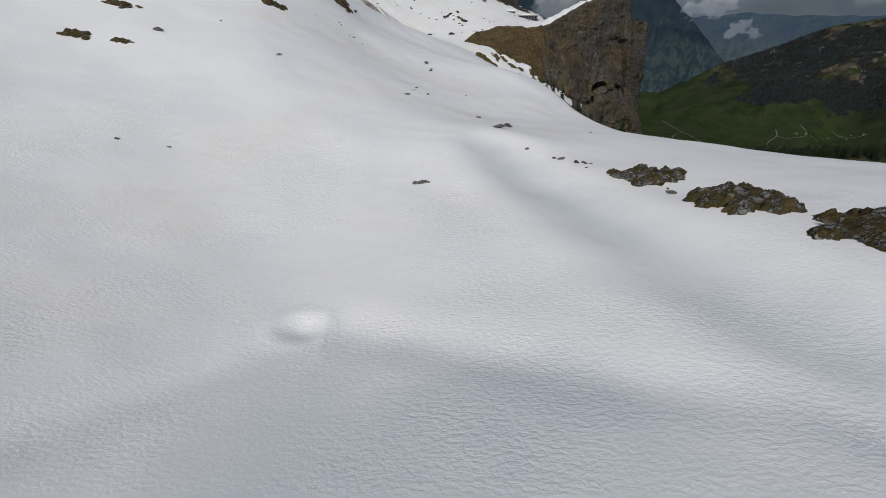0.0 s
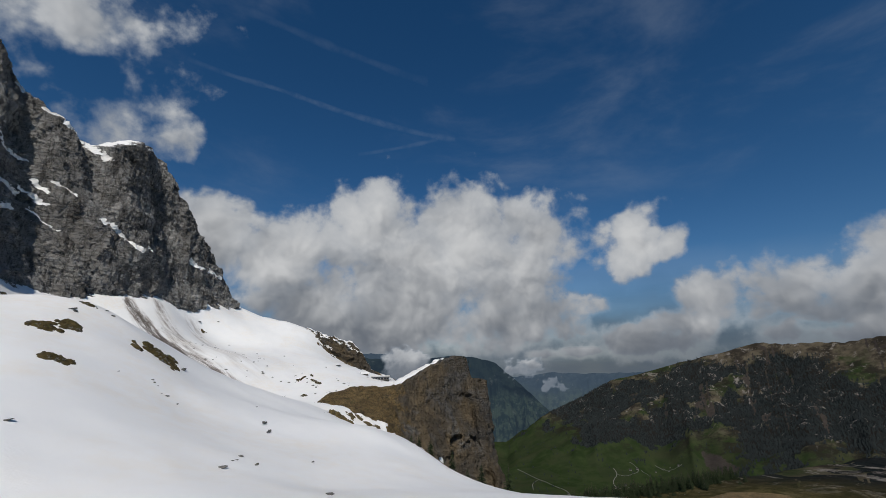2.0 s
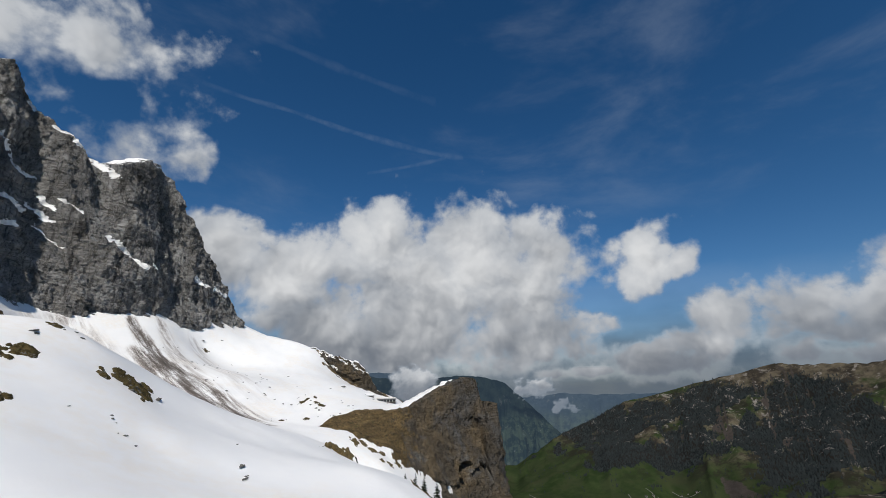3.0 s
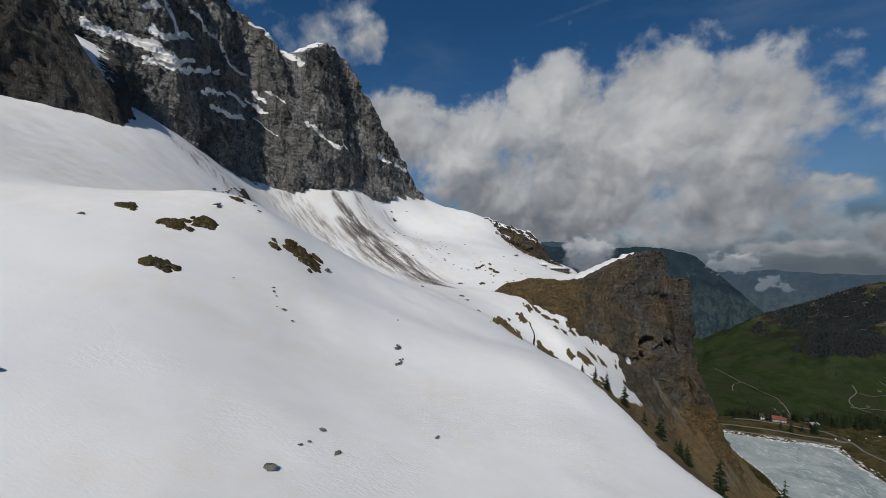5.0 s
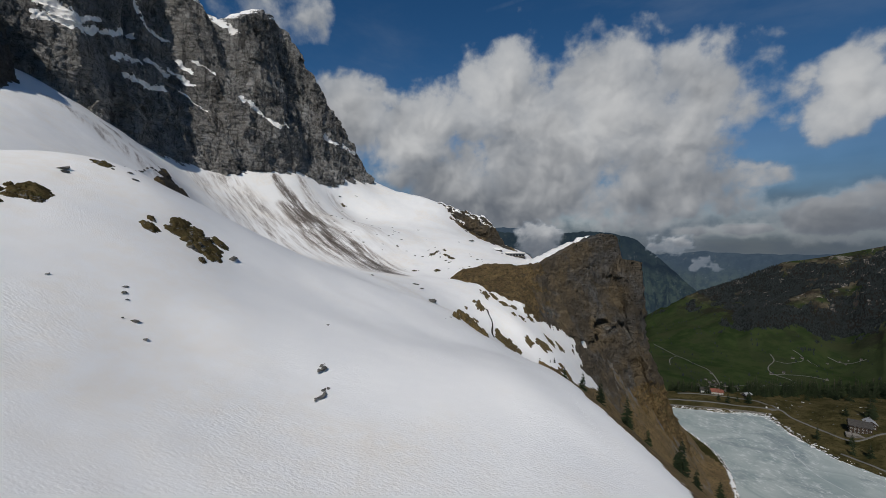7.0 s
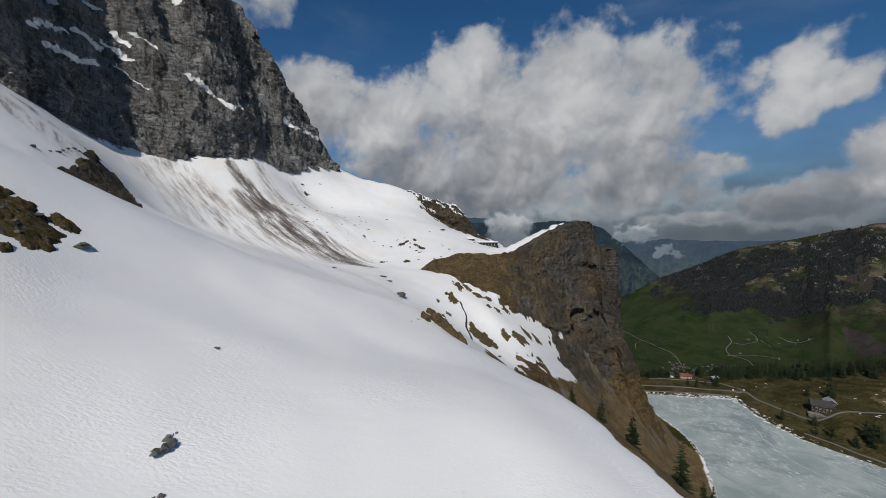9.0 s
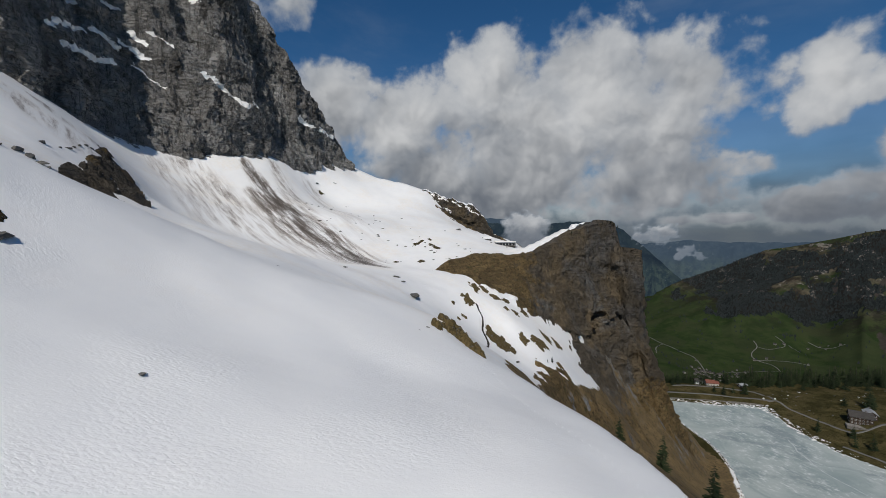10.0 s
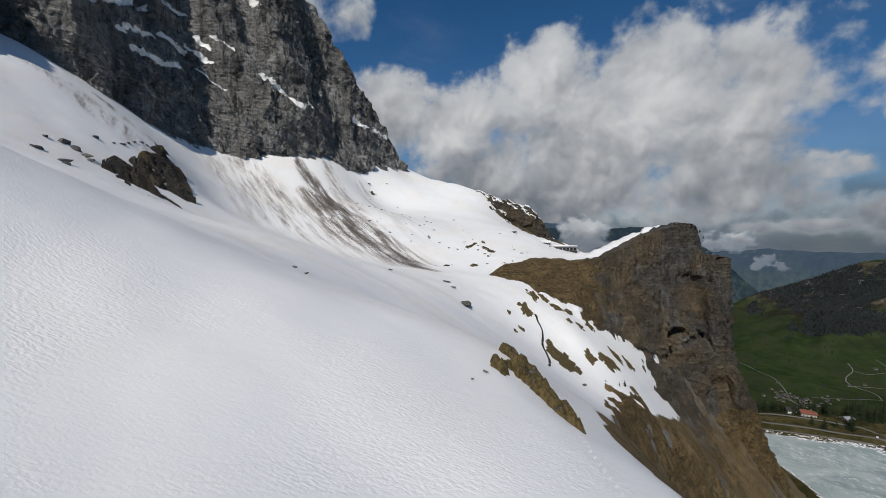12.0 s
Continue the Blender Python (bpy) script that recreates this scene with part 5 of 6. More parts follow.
# stones that have rolled into the basin
rnd = random.Random(5)
for k in range(70):
    u, v = rnd.random(), rnd.gauss(0, 1)
    x, y = -170 + 190 * u + 9 * v, 400 - 90 * u + 26 * rnd.gauss(0, 1)
    rock(x, y, rnd.choice((0.9, 1.2, 1.7, 2.4)), 300 + k, "dark stone rolled down onto the snow basin", "stones in the basin", 0.6, 1.3)
for k, (x, y, s) in enumerate([(-157, 454, 4.0), (-0.9, 414, 5.5), (-34, 228, 3.4), (-21.5, 204, 6.5), (-53.7, 195.7, 2.0), (-16.7, 97.7, 1.1), (-4.2, 60.6, 0.5), (-5.0, 57.7, 0.35),
                               (-30, 222, 2.4), (28.9, 203.6, 2.2), (-142, 470, 2.6), (-120, 440, 2.2), (-8, 100, 0.9), (38, 408, 2.6), (30, 396, 2.0), (44, 388, 1.6)]):
    rock(x, y, s, 400 + k, "weathered brown boulder half sunk in snow", "boulders", 0.5, 1.6)

for k, (x, y, w, d, t) in enumerate([(-35, 344, 4, 9, -20), (-32, 352, 2.5, 6, -30), (-25.5, 361, 3, 6, 10), (-23, 346, 4, 6, 40), (-17.5, 338, 5, 5, 0), (-20, 341, 4, 4, 50), (-27, 299, 5, 6, 0), (-45, 294, 4, 3, 20), (-150, 446, 6, 6, 0)]):
    outcrop(x, y, w, d, t, 0.8, 3, 260 + 5 * k, "dark wet rocks where meltwater opens the snow", "melt holes")

# bare turf on the bench under the spur
outcrop(-0.4, 67.0, 6.0, 4.2, 110, 1.7, 10, 101, "strip of brown turf and stones on the snow's rim", "turf patches", lobes=[(2.4, -5.0, 4.2, 2.6, 115), (1.2, -2.4, 4.6, 3.0, 110), (-1.8, 3.2, 3.6, 2.2, 110), (-2.6, -3.6, 2.6, 1.6, 110), (3.4, -7.4, 2.2, 1.2, 115)], turf=DRY_TURF)
for k, (x, y, w, d, t, n) in enumerate([(22.5, 219, 12, 17, 10, 2), (36, 231, 4.5, 7, 0, 1), (46, 236, 9, 9, -30, 2), (5.2, 239.5, 6, 9, 0, 2), (9.5, 258, 5, 12, 10, 2), (15.5, 262, 6, 9, 0, 2),
                                        (22, 256, 6, 6, 20, 2), (29, 259, 5, 6, 0, 2), (34, 250, 3.5, 5, 0, 1), (52, 250, 5, 6, 20, 2), (60, 255, 6, 7, 0, 2), (40, 260, 5, 6, 10, 2),
                                        (3, 222, 2.2, 3, 0, 1), (-3, 229, 2, 3, 0, 1), (0, 215, 1.6, 2.5, 0, 1), (28, 247, 3, 3.6, 0, 1)]):
    outcrop(x, y, w, d, t, 0.9, n, 110 + 3 * k, "brown turf patch with stones among melting snow", "turf patches on the bench", turf=DRY_TURF)
for k, (x, y, q) in enumerate([(-143, 128, 3.0), (-145, 130, 1.6), (-159, 142, 2.2), (-159, 148, 3.6), (-156, 149.5, 3.2), (-152, 150, 3.4), (-149, 149, 2.4), (-134.5, 129, 3.0), (-132.5, 128, 1.8), (-179, 176, 2.6),
                               (-183, 192, 2.6), (-190, 205, 2.4), (-186, 198, 1.8), (-193, 212, 2.0), (-181, 186, 1.4)]):
    rock(x, y, q, 900 + k, "dark mossy boulder breaking through the slope", "boulders on the slope", 0.9, 1.5)

# ---------------------------------------------------------------- trees


def needle_material():
    n = Nodes("spruce_needles")
    c = n.mix(n.random(), (0.014, 0.022, 0.011), (0.030, 0.042, 0.018))
    c = n.mix(n.ramp(n.noise(2.5, 5), 0.4, 0.7), c, (0.020, 0.026, 0.012))
    return n.shade(c, 0.9, spec=0.1)


NEEDLES = needle_material()
BARK = plain("spruce_bark", (0.075, 0.055, 0.042), 0.95, 2.0, 0.3, 0.03)


def spruce(seed, tall, dense=1.0, fine=True):
    """Trunk and crown meshes of a spruce: whorls of drooping, ragged boughs."""
    rnd = random.Random(seed)
    tv, tf = [], []
    for k in range(6):
        h, r = tall * k / 5 * 0.97, 0.022 * tall * (1 - 0.93 * k / 5) + 0.01
        tv += [(r * math.cos(a * math.pi / 3), r * math.sin(a * math.pi / 3), h - 0.5 * (k == 0)) for a in range(6)]
    for k in range(5):
        tf += [(k * 6 + a, k * 6 + (a + 1) % 6, k * 6 + 6 + (a + 1) % 6, k * 6 + 6 + a) for a in range(6)]
    trunk = bpy.data.meshes.new("trunk")
    trunk.from_pydata(tv, [], tf)
    trunk.materials.append(BARK)
    cv, cf = [], []
    levels = int((20 if fine else 14) * dense)
    for k in range(levels):
        f = (k + rnd.uniform(-0.3, 0.3)) / levels
        h = tall * (0.10 + 0.88 * f)
        reach = tall * (0.215 if fine else 0.25) * (1 - f) ** 0.8 + 0.02 * tall
        for b in range(int((10 if fine else 9) * (1 - 0.4 * f)) + 2):
            a = rnd.uniform(0, 2 * math.pi)
            ln = reach * rnd.uniform(0.55, 1.15)
            if rnd.random() < 0.08:
                continue
            w = ln * rnd.uniform(0.28, 0.42)
            ca, sa = math.cos(a), math.sin(a)
            droop = rnd.uniform(0.25, 0.55)
            i = len(cv)
            for s in (0.0, 0.35, 0.7, 1.0):
                d, zz = ln * s, h - droop * ln * s * (1.15 - 0.45 * s) + rnd.uniform(-0.04, 0.04) * ln
                ww = w * (0.35, 1.0, 0.75, 0.06)[int(s * 3 + 0.01)] * rnd.uniform(0.75, 1.2)
                cv += [(d * ca - ww * sa * 0.5, d * sa + ww * ca * 0.5, zz - 0.22 * ww), (d * ca, d * sa, zz + 0.06 * ln), (d * ca + ww * sa * 0.5, d * sa - ww * ca * 0.5, zz - 0.22 * ww)]
            for s in range(3):
                cf += [(i + 3 * s, i + 3 * s + 1, i + 3 * s + 4, i + 3 * s + 3), (i + 3 * s + 1, i + 3 * s + 2, i + 3 * s + 5, i + 3 * s + 4)]
    crown = bpy.data.meshes.new("crown")
    crown.from_pydata(cv, [], cf)
    crown.materials.append(NEEDLES)
    return trunk, crown


NEAR_TREES = [spruce(k, 6.0) for k in range(4)]
FAR_TREES = [spruce(20 + k, 10.0, 1.0, False) for k in range(4)]


def tree(x, y, scale, kind, label, group, sink=0.3, z=None):
    trunk, crown = kind
    r = random.Random(int(x * 31 + y * 17))
    ob = thing("spruce", (x, y, (ground_z(x, y) if z is None else z) - sink), label, "tree", group, r.uniform(0, 360))
    ob.scale = (scale * r.uniform(0.85, 1.15), scale, scale * r.uniform(0.9, 1.1))
    part("trunk", trunk, ob)
    part("crown", crown, ob)
    return ob


for k, (x, y, s) in enumerate([(16.5, 38, 0.5), (17.5, 33, 0.6), (19.2, 28, 0.65), (22.5, 21.5, 0.7), (25, 19, 0.6), (27, 27, 0.6),
                               (29, 34, 0.7), (23, 31, 0.5), (34, 46, 0.8), (40, 62, 0.9), (30, 72, 0.7), (48, 86, 0.9), (15, 43, 0.4), (28, 4, 1.1), (25, 10, 0.8)]):
    tree(x, y, s, NEAR_TREES[k % 4], "young dark green spruce on the brown flank", "spruces on the flank")
for k, (x, y, s) in enumerate([(50, 224, 0.6), (47, 221, 0.35), (62, 200, 0.4), (70, 205, 0.5)]):
    tree(x, y, s, NEAR_TREES[k % 4], "small spruce at the edge of the bench", "spruces on the flank")
for k, (x, y, s) in enumerate([(340.6, 400.9, 0.75), (360, 386, 0.7), (349, 372, 0.6), (358, 366, 0.75), (380, 356, 1.1), (375, 346.5, 1.0), (364, 350, 0.8), (384, 349, 1.0),
                               (390, 360, 0.8), (416, 431, 1.25), (400, 440, 0.7), (424, 436, 0.8), (323, 494, 0.6), (310, 490, 0.7), (303, 497, 0.6), (333, 489, 0.8), (338, 497, 0.8)]):
    tree(x, y, s * 2.0, FAR_TREES[k % 4], "dark spruce on the meadow beside the lake", "spruces by the lake")
# dwarf trees along the crest of the spur and on its far shoulder
for k, (x, y, z, q) in enumerate([(112, 333, 7.0, 0.25), (116, 334, 7.6, 0.35), (119, 334, 7.4, 0.45), (121, 333, 6.0, 0.4), (123, 331, 3.0, 0.5), (108, 332, 6.0, 0.25), (124, 328, -1, 0.4), (86, 324, -1, 0.4), (66, 314, -11, 0.35)]):
    tree(x, y, q, NEAR_TREES[k % 4], "low dark spruce on the rocky crest", "spruces on the crest", 0.6, z)
for k, v in enumerate((0.14, 0.2, 0.26, 0.32, 0.38, 0.17, 0.23, 0.3)):
    g = 1 - (1 - v) ** 2.2
    x0, y0 = (204, 388) if k < 5 else (206, 355)
    tree(x0 + (133 - x0) * g, y0 + (345 - y0) * g, 1.0 + 0.15 * (k % 3), FAR_TREES[k % 4], "dark spruce on the shoulder of the spur", "spruces on the flank", 1.5, -198 + 178 * v)
rnd = random.Random(17)
for k in range(290):
    x = 262 + 370 * (k + rnd.random()) / 290
    y = 517 + 0.06 * (x - 300) + rnd.gauss(0, 6) + (14 if x < 345 else 0)
    if x > 400 and rnd.random() < 0.25:
        y -= 26 * rnd.random()
    tree(x, y, rnd.uniform(1.2, 2.3) * (0.75 if x < 350 else 1.0), FAR_TREES[k % 4], "tall dark spruce in the wood above the valley", "spruces at the shelf's edge")


# ---------------------------------------------------------------- buildings
TIMBER = plain("dark_timber", (0.055, 0.038, 0.026), 0.85, 1.2, 0.3, 0.02)
PLASTER = plain("pale_plaster", (0.52, 0.49, 0.44), 0.9, 0.8, 0.1, 0.01)
SHINGLE = plain("grey_shingle", (0.055, 0.050, 0.046), 0.85, 1.0, 0.3, 0.03)
METAL_ROOF = plain("pale_metal_roof", (0.33, 0.34, 0.35), 0.45, 0.6, 0.12, 0.01)
TILE_ROOF = plain("red_tile_roof", (0.20, 0.075, 0.05), 0.85, 1.0, 0.25, 0.03)
WHITE = plain("white_paint", (0.72, 0.72, 0.70), 0.6, 1.0, 0.06, 0.005)
GRAVEL = plain("gravel", (0.23, 0.215, 0.19), 0.95, 0.6, 0.2, 0.03)
ROAD = plain("pale_road", (0.15, 0.145, 0.13), 0.95, 0.02, 0.15, 0.01)
STONEWORK = plain("rough_masonry", (0.15, 0.14, 0.125), 0.95, 0.5, 0.3, 0.05)


def snow_material():
    n = Nodes("lying_snow")
    c, h = snow_parts(n)
    return n.shade(c, 0.55, n.bump(h, 1.0, 0.8), spec=0.25)


def glass_material():
    n = Nodes("window_glass")
    return n.shade((0.02, 0.025, 0.03), 0.08, spec=0.6)


SNOW, GLASS = snow_material(), glass_material()
SLUSH = plain("grey_slush", (0.52, 0.55, 0.54), 0.6, 0.4, 0.25, 0.02)


def gable_mesh(w, d, rise, over, thick, material):
    """A pitched roof, ridge along x, with overhang and thickness."""
    bm = bmesh.new()
    hw, hd = w / 2 + over, d / 2 + over
    eave = -over * rise / (d / 2)
    low = [(-hw, -hd, eave), (-hw, 0, rise), (-hw, hd, eave), (hw, hd, eave), (hw, 0, rise), (hw, -hd, eave)]
    vs = [bm.verts.new(p) for p in low] + [bm.verts.new((x, y, z + thick)) for x, y, z in low]
    for f in ((0, 1, 7, 6), (1, 2, 8, 7), (2, 3, 9, 8), (3, 4, 10, 9), (4, 5, 11, 10), (5, 0, 6, 11), (6, 7, 10, 11), (7, 8, 9, 10), (1, 0, 5, 4), (2, 1, 4, 3)):
        bm.faces.new([vs[i] for i in f])
    bmesh.ops.recalc_face_normals(bm, faces=bm.faces)
    return from_bm("roof", bm, material)


def body_mesh(w, d, h, rise, material):
    """Walls with gables under a roof that runs along x."""
    bm = bmesh.new()
    pts = [(-w / 2, -d / 2, -2), (w / 2, -d / 2, -2), (w / 2, d / 2, -2), (-w / 2, d / 2, -2), (-w / 2, -d / 2, h), (w / 2, -d / 2, h), (w / 2, d / 2, h), (-w / 2, d / 2, h), (-w / 2, 0, h + rise), (w / 2, 0, h + rise)]
    v = [bm.verts.new(p) for p in pts]
    for f in ((0, 1, 5, 4), (2, 3, 7, 6), (1, 2, 6, 9, 5), (3, 0, 4, 8, 7), (3, 2, 1, 0), (4, 5, 9, 8), (6, 7, 8, 9)):
        bm.faces.new([v[i] for i in f])
    bmesh.ops.recalc_face_normals(bm, faces=bm.faces)
    return from_bm("wall", bm, material)


PANE = box_mesh("pane", (-0.5, 0.5, -0.05, 0.05, -0.6, 0.6), GLASS)
FRAME = box_mesh("window_frame", (-0.62, 0.62, -0.03, 0.03, -0.72, 0.72), WHITE, 0.02)


def add_window(ob, x, y, z, turn, s=1.0):
    w = part("window", FRAME, ob, m=pose(x, y, z, 0, 0, turn) @ Matrix.Diagonal((s, 1, s, 1)))
    part("pane", PANE, w, m=pose(0, -0.025, 0))
    return w


def house(name, x, y, turn, w, d, h, rise, wall, roof, label, category, windows=(), chimney=True, snow=False, group=""):
    z = min(ground_z(x + a, y + b) for a in (-w / 3, w / 3) for b in (-d / 3, d / 3))
    ob = thing(name, (x, y, z), label, category, group, turn)
    part("wall", body_mesh(w, d, h, rise, wall), ob)
    r = part("roof", gable_mesh(w, d, rise, 0.9, 0.28, roof), ob, m=pose(0, 0, h))
    if chimney:
        part("chimney", box_mesh("chimney", (-0.45, 0.45, -0.45, 0.45, -0.6, 1.7), STONEWORK, 0.05), r, m=pose(w * 0.22, 0.0, rise))
    if snow:
        part("roof_snow", gable_mesh(w, d, rise, 1.0, 0.5, SNOW), r, "thick snow on the roof", m=pose(0, 0, 0.24))
    nx, rows = windows or (0, 0)
    for k in range(nx):
        for j in range(rows):
            wx, wz = (k + 0.5) / nx * w - w / 2, 1.7 + j * 2.7
            add_window(ob, wx, -d / 2 - 0.03, wz, 0)
    for k in range(3 if rows else 0):
        for j in range(rows):
            add_window(ob, -w / 2 - 0.03, (k - 1) * d * 0.3, 1.7 + j * 2.7, -90)
            add_window(ob, w / 2 + 0.03, (k - 1) * d * 0.3, 1.7 + j * 2.7, 90)
    return ob


# the inn beside the lake, with its paler wing
inn = house("inn", 383, 405, -32, 16, 11, 7.6, 4.0, TIMBER, SHINGLE, "dark timber mountain inn with white-framed windows on the meadow", "house", (6, 3))
house("inn_wing", 395, 408, 58, 11, 8, 5.6, 2.8, TIMBER, METAL_ROOF, "lower timber wing with pale metal roof beside the inn", "house", (4, 2))
terrace = thing("terrace", (376, 398, ground_z(376, 398)), "gravel terrace with stone edge before the inn", "terrace", turn=-32)
part("paving", box_mesh("paving", (-9, 9, -4, 4, -2.0, 0.5), GRAVEL, 0.1), terrace)
part("edge_wall", box_mesh("edge_wall", (-9.3, 9.3, -4.5, -4.0, -2.0, 0.9), STONEWORK, 0.05), terrace)

# red-roofed house and white house on the dam's far side
house("red_roofed_house", 313, 519, -12, 13, 8, 4.2, 2.6, PLASTER, TILE_ROOF, "low house with red tile roof behind the dam", "house", (4, 1))
house("white_house", 300, 524, -8, 8, 7, 6.0, 2.0, WHITE, SHINGLE, "white rendered house beside the dam road", "house", (3, 2))
house("store_shed", 345, 512, 20, 9, 6, 2.8, 1.5, TIMBER, METAL_ROOF, "small timber shed with grey roof among spruces", "shed", (2, 1), False)


def lift_hut(x, y, turn):
    """A long, low, half-buried station with a row of openings and a thick snow roof."""
    z = ground_z(x, y)
    ob = thing("lift_hut", (x, y, z), "long low hut with dark openings under deep snow", "hut", turn=turn)
    part("wall", box_mesh("wall", (-9.5, 9.5, -3.5, 3.5, -3, 2.6), STONEWORK, 0.05), ob)
    roof = part("roof", box_mesh("roof", (-10.2, 10.2, -4.6, 4.2, 2.6, 3.0), METAL_ROOF, 0.08), ob)
    bm = bmesh.new()
    v = box(bm, -10.3, 10.3, -4.7, 4.3, 3.0, 4.3)
    bmesh.ops.bevel(bm, geom=bm.edges[:], offset=0.55, segments=3, affect="EDGES")
    part("roof_snow", from_bm("roof_snow", bm, SNOW, True), roof, "rounded snow layer on the roof")
    for k in range(6):
        w = part("window", box_mesh("window", (-1.05, 1.05, -0.06, 0.06, -0.85, 0.85), GLASS), ob, m=pose(-7.6 + 3.05 * k, -3.52, 1.2))
        part("window_frame", box_mesh("window_frame", (-0.12, 0.12, -0.12, 0.12, -0.95, 0.95), WHITE), w, m=pose(1.3, 0, 0))
    part("deck", box_mesh("deck", (-11, 11, -6.5, -3.5, -0.6, -0.1), TIMBER, 0.04), ob, "snowy timber deck")
    return ob


lift_hut(44, 403, 4)
shed = house("snow_shed", 27, 408, 12, 7, 5, 2.0, 1.2, STONEWORK, SHINGLE, "small stone shed half buried beside the hut", "shed", (), False, True)


def dome(x, y):
    ob = thing("snow_gun_dome", (x, y, ground_z(x, y)), "white round-topped housing beside the dam road", "housing", "housings on the dam")
    bm = bmesh.new()
    bmesh.ops.create_cone(bm, cap_ends=True, segments=20, radius1=1.5, radius2=1.5, depth=2.6, matrix=Matrix.Translation((0, 0, 0.9)))
    part("drum", from_bm("drum", bm, STONEWORK), ob)
    ob.scale = (0.55, 0.55, 0.55)
    bm = bmesh.new()
    bmesh.ops.create_uvsphere(bm, u_segments=20, v_segments=12, radius=1.75, matrix=Matrix.Translation((0, 0, 3.2)))
    part("cap", from_bm("cap", bm, WHITE, True), ob, "white rounded cap")


dome(339, 468)
dome(350, 466)

# ---------------------------------------------------------------- roads, paths and ice


def ribbon(name, line, width, lift, material, label, category, z=None, waver=0.0, kind="structure", thick=0.0):
    """A strip along a line of (x, y) corners, rounded off and laid on the ground."""
    p = np.array(line, float)
    for _ in range(3):
        p = np.concatenate([p[:1], np.stack([0.75 * p[:-1] + 0.25 * p[1:], 0.25 * p[:-1] + 0.75 * p[1:]], 1).reshape(-1, 2), p[-1:]])
    k = np.r_[0, np.cumsum(np.hypot(*np.diff(p, axis=0).T))]
    n = max(12, int(k[-1] / max(width, 1.5)))
    s = np.linspace(0, k[-1], n)
    x, y = np.interp(s, k, p[:, 0]), np.interp(s, k, p[:, 1])
    x, y = x + waver * fbm(s / 12, 0 * s, 3, 4), y + waver * fbm(s / 12, 0 * s + 9, 3, 6)
    tx, ty = np.gradient(x), np.gradient(y)
    tl = np.hypot(tx, ty)
    off = np.array([-0.5, -0.46, 0.46, 0.5])[:, None] * width * (1 + (0.5 * fbm(s / 5, 0 * s, 2, 8) if waver else 0))
    X, Y = x + ty / tl * off, y - tx / tl * off
    Z = (height(X, Y) if z is None else np.full_like(X, z)) + lift
    Z[[0, 3]] -= thick
    ob = new(name, grid_mesh(name, np.stack([X, Y, Z], -1), material))
    return tagged(ob, label, category, kind=kind)


ribbon("road_dam", [(236, 486), (270, 483), (300, 480), (330, 474), (350, 464)], 3.0, 0.25, ROAD, "gravel road along the dam's crest", "road", thick=0.6)
ribbon("path_inn", [(350, 464), (353, 442), (356, 418), (363, 394), (371, 390), (385, 393), (402, 396), (428, 391), (470, 380)], 2.2, 0.3, ROAD, "pale gravel path to the inn", "path", thick=0.6)
ribbon("path_shore", [(340, 374), (352, 352), (362, 326), (380, 290), (392, 250)], 2.6, 0.3, ROAD, "gravel shore path beside the lake", "path", thick=0.6)
ribbon("path_upper", [(347, 494), (352, 480), (350, 464)], 3.0, 0.3, ROAD, "gravel track climbing to the shed", "path", thick=0.6)
ribbon("track_upper", [(262, 512), (290, 514), (318, 508), (340, 500), (348, 494)], 3.0, 0.3, ROAD, "gravel track past the red-roofed house", "path", thick=0.6)
for k, (line, w) in enumerate([([(1120, 2565), (1130, 2300), (1147, 2149), (1163, 2023), (1120, 1900), (1080, 1820)], 5),
                               ([(1573, 2242), (1545, 2162), (1462, 2106), (1444, 2038), (1480, 1960), (1440, 1880)], 4.5), ([(1444, 2038), (1540, 1990), (1600, 1940)], 4.5),
                               ([(1690, 2250), (1703, 2173), (1570, 2102), (1545, 2162)], 4), ([(1703, 2173), (1686, 2082)], 4), ([(1837, 2218), (1835, 2125), (1900, 2080)], 4),
                               ([(1130, 2300), (1060, 2240), (1010, 2120)], 4), ([(1180, 1880), (1300, 1880), (1440, 1880)], 4)]):
    ribbon("road_valley", line, w, 2.2, ROAD, "pale lane winding through the valley meadows", "road")
for line, w in [([(304, 388), (297, 372), (291, 344), (292, 323), (301, 296), (310, 250)], 0.9), ([(227, 417), (260, 414), (293, 413), (328, 421)], 0.35),
                ([(325, 360), (330, 330), (340, 300), (352, 270)], 0.9), ([(270, 440), (290, 420), (303, 390)], 0.45)]:
    ribbon("ice_track", line, w, 0.03, SLUSH, "white pressed snow track across the lake ice", "ice track", z=LAKE_Z, waver=1.2)


def scatter(name, places, sizes, meshes, label, category):
    """Many loose pieces joined into one mesh of stuff."""
    vs, fs = [], []
    r = random.Random(9)
    for (x, y, z), s in zip(places, sizes):
        me = meshes[r.randrange(len(meshes))]
        m = pose(x, y, z, r.uniform(-8, 8), r.uniform(-8, 8), r.uniform(0, 360)) @ Matrix.Diagonal((*s, 1))
        i = len(vs)
        vs += [tuple(m @ v.co) for v in me.vertices]
        fs += [[i + j for j in p.vertices] for p in me.polygons]
    me = bpy.data.meshes.new(name)
    me.from_pydata(vs, [], fs)
    return tagged(new(name, me), label, category, kind="stuff"), me


